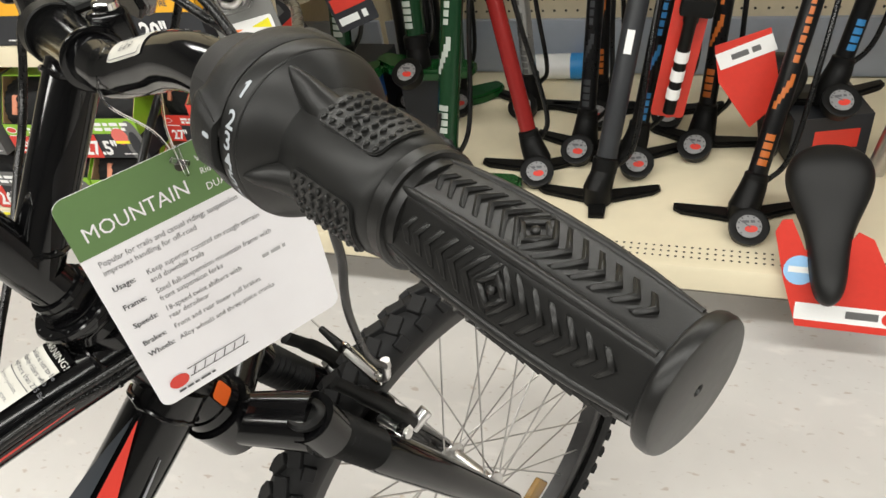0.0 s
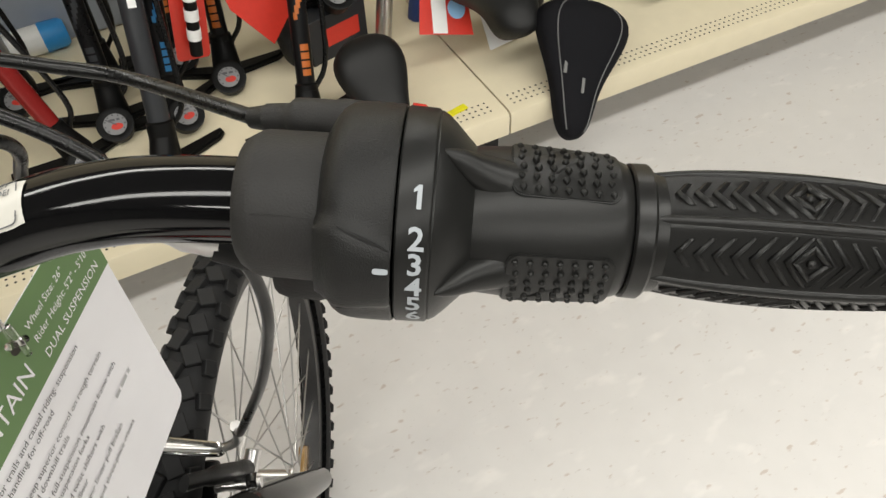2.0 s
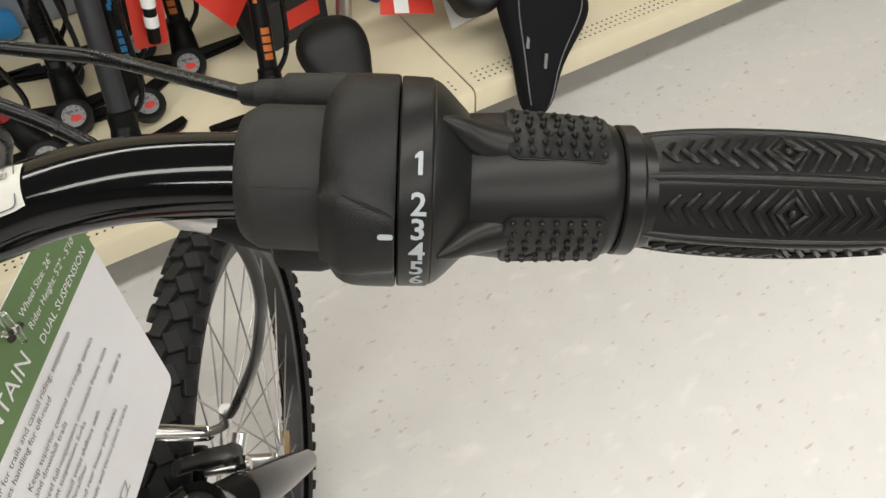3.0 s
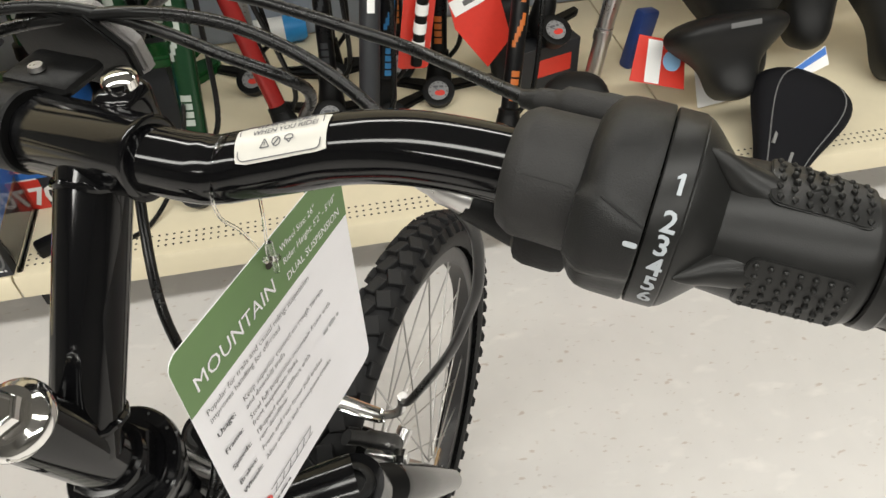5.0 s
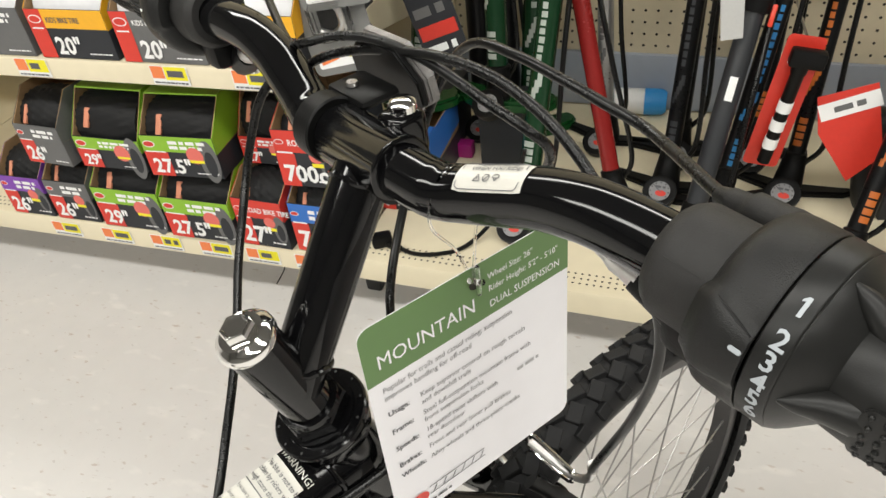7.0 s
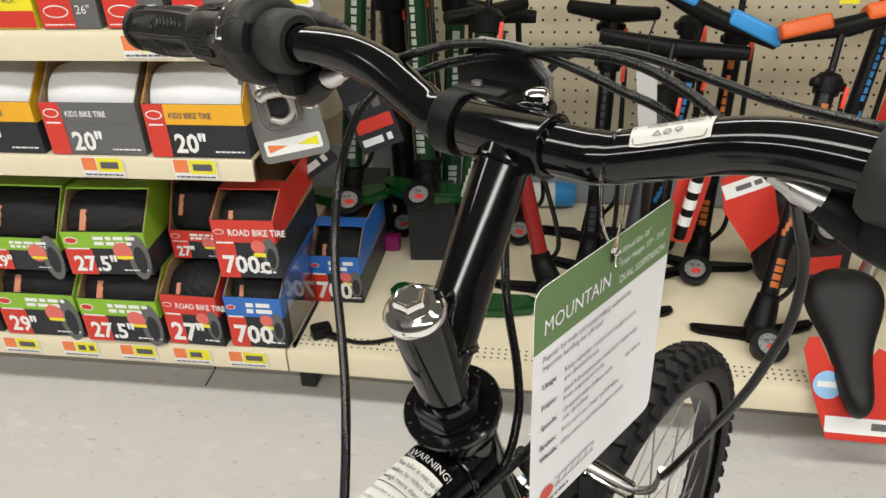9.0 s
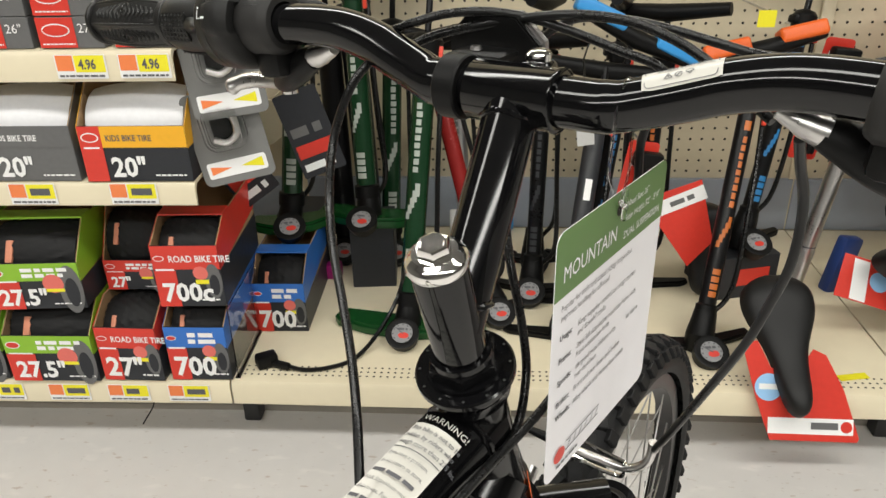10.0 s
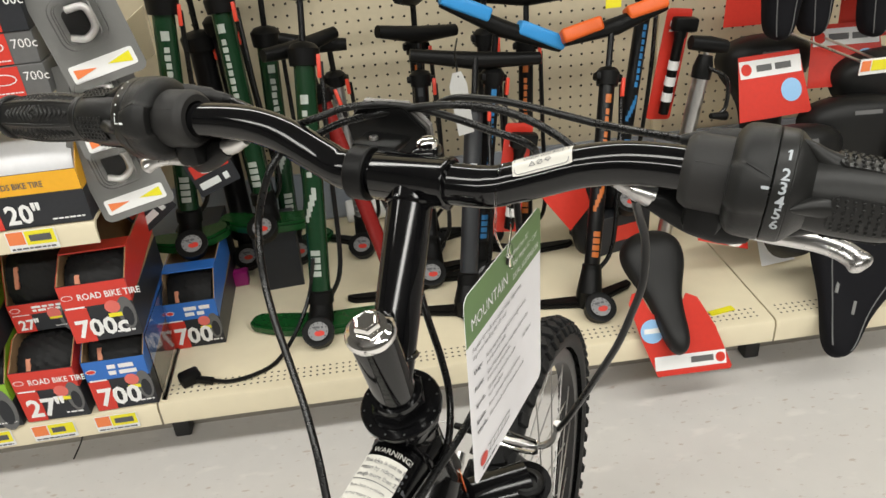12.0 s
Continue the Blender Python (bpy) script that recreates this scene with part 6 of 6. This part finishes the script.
part("white_field", moved(b_flat(-0.004, 0.143, 0.012, 0.040, 0.0024), KC), M_WHITE, kid, world=True, flat=True)
part("lettering", moved(shift(b_dashes(0.050, 0.012, 2), 0.070, 0.021, 0.003), KC), M_GREYBOX, kid, world=True, flat=True)
part("red_seal", moved(b_disc(0.010, 18, 0.003, 0.131, 0.026), KC), M_RED, kid, world=True, flat=True)
part("blue_seal", moved(b_disc(0.024, 24, 0.0026, -0.004, 0.092), KC), M_SKYBLUE, kid, "pale blue round seal", world=True, flat=True)
part("lettering", moved(shift(b_dashes(0.034, 0.010, 6), -0.021, 0.088, 0.0032), KC), M_WHITE, kid, world=True, flat=True)
part("seat_rail", b_tube([KS @ Vector((0.02, 0.05, 0.0)), KS @ Vector((0.02, 0.10, -0.03)), KS @ Vector((0.02, 0.18, -0.01))], 0.0035, 8), M_ALLOY, kid, world=True)
post = thing("shock_pump", pose(1.105, 0.285, DECK), "silver shock pump with black ends standing among the saddles", "pump")
part("barrel", b_tube([(0.000, 0, 0.0), (0.028, 0.02, 0.14), (0.083, 0.053, 0.40)], 0.0165, 20), M_ALLOY, post, "brushed silver barrel")
part("ring", b_tube([(0.020, 0.015, 0.105), (0.024, 0.018, 0.122)], 0.0185, 20), M_ALLOY, post)
part("dark_mark", b_tube([(0.0255, 0.0185, 0.128), (0.0258, 0.0188, 0.131)], 0.0170, 20), M_INK, post)
part("top_cap", b_tube([(0.081, 0.052, 0.392), (0.086, 0.055, 0.415), (0.091, 0.058, 0.440)], [0.0205, 0.0215, 0.0150], 20), M_DULL, post, "black plastic cap")
part("handle", b_tube([(0.055, 0.060, 0.470), (0.096, 0.060, 0.462), (0.135, 0.060, 0.452)], [0.0150, 0.0175, 0.0150], 16), M_DULL, post, "black cross handle")
part("rod", b_tube([(0.090, 0.058, 0.435), (0.096, 0.060, 0.462)], 0.006, 10), M_ALLOY, post)
part("hose", b_tube(spline([(0.088, 0.035, 0.420), (0.125, 0.020, 0.395), (0.128, 0.015, 0.340), (0.112, 0.010, 0.320)], 5), 0.0045, 8), M_CABLE, post, "short black hose")
part("valve_end", b_tube([(0.090, 0.006, 0.322), (0.128, 0.012, 0.316)], [0.0060, 0.0105], 12), M_DULL, post)


def saddle_pack(x, y, z, w, l, rx, rz, label, cardm=True, cloth=False, tall=0.08, nose=0.36):
    t = thing("boxed_saddle", pose(x, y, z, 0, 0, rz) @ Matrix.Rotation(radians(rx), 4, "X") @ Matrix.Rotation(math.pi, 4, "Z"), label, "saddle", "saddles on cards")
    shell = part("saddle_shell", b_saddle(l, w, tall, nose), M_CLOTH if cloth else M_SADDLE, t, "padded black saddle")
    part("label_bar", shift(b_box(-0.030, 0.030, 0, 0.009, -0.004, 0.0012), 0, l * 0.14, saddle_at(0.16, 1.5708, l, w, tall, nose).z), M_GREYBOX, shell, flat=True)
    if cardm:
        part("card", moved(b_plate([(-0.09, -0.02), (0.09, -0.02), (0.075, -0.16), (-0.075, -0.16)], 0.0015), pose(0, 0, -0.01)), M_RED, t, "red header card")
        part("white_field", moved(b_flat(-0.076, 0.076, -0.150, -0.112, 0.0025), pose(0, 0, -0.01)), M_WHITE, t, flat=True)
        part("lettering", moved(shift(b_dashes(0.09, 0.014, int(x * 100)), -0.05, -0.138, 0.003), pose(0, 0, -0.01)), M_GREYBOX, t, flat=True)
        part("red_seal", moved(b_disc(0.013, 16, 0.003, 0.060, -0.131), pose(0, 0, -0.01)), M_RED, t, flat=True)
        part("blue_seal", moved(b_disc(0.026, 18, 0.0026, -0.045, -0.075), pose(0, 0, -0.01)), M_SKYBLUE, t, flat=True)
    return t


CR = "wide padded black cruiser saddle hanging on a red card"
saddle_pack(1.365, 0.300, 0.425, 0.27, 0.27, 66, 6, CR, tall=0.10)
saddle_pack(1.300, 0.185, 0.345, 0.26, 0.16, 56, 4, "black padded saddle with a grey label bar", cardm=False, tall=0.10)
saddle_pack(1.420, 0.520, 0.570, 0.25, 0.27, 78, -4, CR, tall=0.09)
saddle_pack(1.560, 0.360, 0.455, 0.27, 0.28, 68, -6, CR, tall=0.10)
saddle_pack(1.640, 0.420, 0.540, 0.26, 0.28, 78, 6, CR, tall=0.09)
saddle_pack(1.720, 0.280, 0.380, 0.25, 0.26, 60, -8, "wide padded black saddle hanging on a red card", tall=0.10)
saddle_pack(1.900, 0.250, 0.330, 0.24, 0.25, 55, 8, "black padded saddle stacked on the deck", cardm=False, tall=0.09)
lowc = thing("saddle_card", frame_of((1.125, 0.150, 0.252), (0.93, -0.05, -0.34), (0.25, 0.60, 0.72), (0.1, -0.76, 0.6)), "red and white saddle card tucked under a saddle", "card")
part("card", b_plate([(0, 0), (0.12, 0), (0.11, 0.09), (0.01, 0.09)], 0.0015), M_RED, lowc)
part("white_field", b_flat(0.030, 0.062, 0.002, 0.085, 0.0024), M_WHITE, lowc, flat=True)
part("blue_seal", b_disc(0.020, 16, 0.0026, 0.085, 0.05), M_SKYBLUE, lowc, flat=True)
back, tip = Vector((1.438, 0.068, 0.264)), Vector((1.312, -0.088, 0.088))
run = (tip - back).normalized()
face = Vector((0.0, -0.72, 0.70))
face = (face - run * face.dot(run)).normalized()
gel = thing("saddle_cover", frame_of(back, run.cross(face), run, face), "black saddle cover with grey piping over the lip", "saddle cover")
GS = ((tip - back).length, 0.235, 0.055, 0.28)
part("cover", b_saddle(*GS, 6), M_CLOTH, gel, "soft black padded cover")
for a in (0.80, 2.34):
    part("piping", b_piping(*GS, a, 0.0014, 6), M_GREYBOX, gel, "grey reflective piping")
for u, a in ((0.62, 1.50), (0.50, 2.15)):
    part("woven_tab", moved(b_box(-0.003, 0.003, -0.014, 0.014, -0.004, 0.0010), Matrix.Translation(saddle_at(u, a, *GS, 6))), M_CARDGREY, gel, "grey woven tab")
tuck = thing("saddle_label", frame_of((1.385, 0.050, 0.262), (0.93, 0.10, 0.30), (-0.25, 0.60, 0.70), (0.05, -0.72, 0.68)), "blue and white printed label on the saddle cover", "label")
part("card", b_plate([(0, 0), (0.090, 0.004), (0.096, 0.040), (0.006, 0.020)], 0.0012), M_WHITE, tuck)
part("blue_field", shift(b_plate([(0.004, 0.010), (0.092, 0.024), (0.095, 0.038), (0.006, 0.019)], 0.0004), 0, 0, 0.0014), M_BLUEBOX, tuck)
part("red_seal", b_disc(0.009, 14, 0.0022, 0.006, 0.006), M_RED, tuck, flat=True)
lb = thing("paper_label", pose(1.285, 0.155, 0.158, 62, 0, 8), "white paper label hanging from a saddle", "label")
part("paper", b_plate(rounded(0.085, 0.105, 0.003), 0.0008), M_WHITE, lb)
part("small_print", shift(b_dashes(0.065, 0.003, 7), 0.010, 0.080, 0.0014), M_INK, lb, flat=True)
bc = thing("folded_blue_pack", pose(1.205, 0.33, DECK, 0, 12, 20), "blue plastic pack standing among the saddles", "pack")
part("pack", b_box(0, 0.05, 0, 0.03, 0, 0.13, 0.008), mat("navy_pack_print", (0.02, 0.05, 0.20), 0.4, vary=0.1), bc)
rc = thing("saddle_card", frame_of((0.862, 0.262, 0.245), (0.90, 0.05, 0.40), (-0.40, 0.2, 0.88), (0.03, -0.97, 0.2)), "red and white saddle card standing on the deck", "card")
part("card", b_plate([(0.020, 0), (0.085, 0.03), (0.105, 0.16), (0.010, 0.165), (-0.004, 0.10)], 0.0015), M_RED, rc)
part("white_field", b_flat(0.006, 0.104, 0.120, 0.150, 0.0025), M_WHITE, rc, flat=True)
part("lettering", shift(b_dashes(0.05, 0.010, 5), 0.03, 0.130, 0.003), M_GREYBOX, rc, flat=True)
part("saddle_shell", moved(b_saddle(0.20, 0.12, 0.05), Matrix.Translation((0.10, 0.10, -0.06)) @ Matrix.Rotation(radians(160), 4, 'Z')), M_SADDLE, rc)


# ---- peg hooks with covers and a ticket ----
def cover(x, y, z, rz):
    t = thing("saddle_cover", pose(x, y, z, 90, 0, rz), "black padded saddle cover hanging from a peg hook", "saddle cover", "saddle covers")
    part("cover", moved(b_saddle(0.24, 0.17, 0.07, 0.4), Matrix.Rotation(math.pi, 4, 'Z')), M_CLOTH, t)
    for a in (1.05, 2.09):
        part("piping", moved(b_piping(0.24, 0.17, 0.07, 0.4, a), Matrix.Rotation(math.pi, 4, 'Z')), M_GREYBOX, t, "grey reflective piping")


for x, y, z, rz in ((1.345, 0.34, 0.850, -8), (1.430, 0.36, 0.845, 5), (1.560, 0.34, 0.835, -4), (1.650, 0.36, 0.840, 8), (1.760, 0.33, 0.835, 0)):
    cover(x, y, z, rz)
for x, z in ((1.385, 0.860), (1.600, 0.855), (1.760, 0.850)):
    hk = thing("peg_hook", pose(x, DEPTH, z), "steel peg hook in the pegboard", "hook", "peg hooks")
    part("wire", b_tube([(-0.012, 0.0, 0), (-0.012, -0.40, 0), (0.012, -0.40, 0), (0.012, 0.0, 0)], 0.0028, 8), M_ALLOY, hk)
hk = thing("peg_hook", pose(1.40, DEPTH, 0.600), "long steel peg hook with a price ticket", "hook", "peg hooks")
part("wire", b_tube([(0.0, 0.0, 0.0), (0.110, -0.43, -0.040), (0.150, -0.43, -0.042), (0.06, 0.0, 0.0)], 0.0030, 8), M_ALLOY, hk)
part("ticket", b_box(0.105, 0.175, -0.4335, -0.432, -0.068, -0.034), M_WHITE, hk, "orange and yellow price ticket")
part("ticket_field", b_box(0.108, 0.128, -0.4348, -0.4337, -0.060, -0.038), M_TICKORANGE, hk)
part("ticket_field", b_box(0.131, 0.172, -0.4348, -0.4337, -0.060, -0.038), M_TICKET, hk)
pt = thing("peg_ticket", frame_of((0.962, DEPTH - 0.38, 0.715), (1, 0, 0), (0, 0, 1), (0, -1, 0)), "yellow price ticket on a peg hook", "price ticket", "price tickets")
part("paper", b_plate(rounded(0.032, 0.030, 0.001), 0.001), M_TICKET, pt)
part("hook", b_tube([(0.016, 0.028, 0.0), (0.016, 0.028, -0.38)], 0.0025, 6), M_ALLOY, pt)
wtag = thing("pump_swing_tag", frame_of((0.628, 0.225, 0.520), (0.93, 0.2, -0.30), (-0.28, 0.1, 0.95), (0.2, -0.96, 0.1)), "blank white swing tag on a pump handle", "tag")
part("paper", b_plate([(0.012, 0), (0.050, 0), (0.042, 0.10), (0.030, 0.125), (0.010, 0.125), (0.0, 0.10)], 0.0008), M_CARDPALE, wtag)
part("loop", b_tube([(0.022, 0.115, 0.001), (0.040, 0.155, -0.03), (0.070, 0.175, -0.06)], 0.002, 6), M_CABLE, wtag)
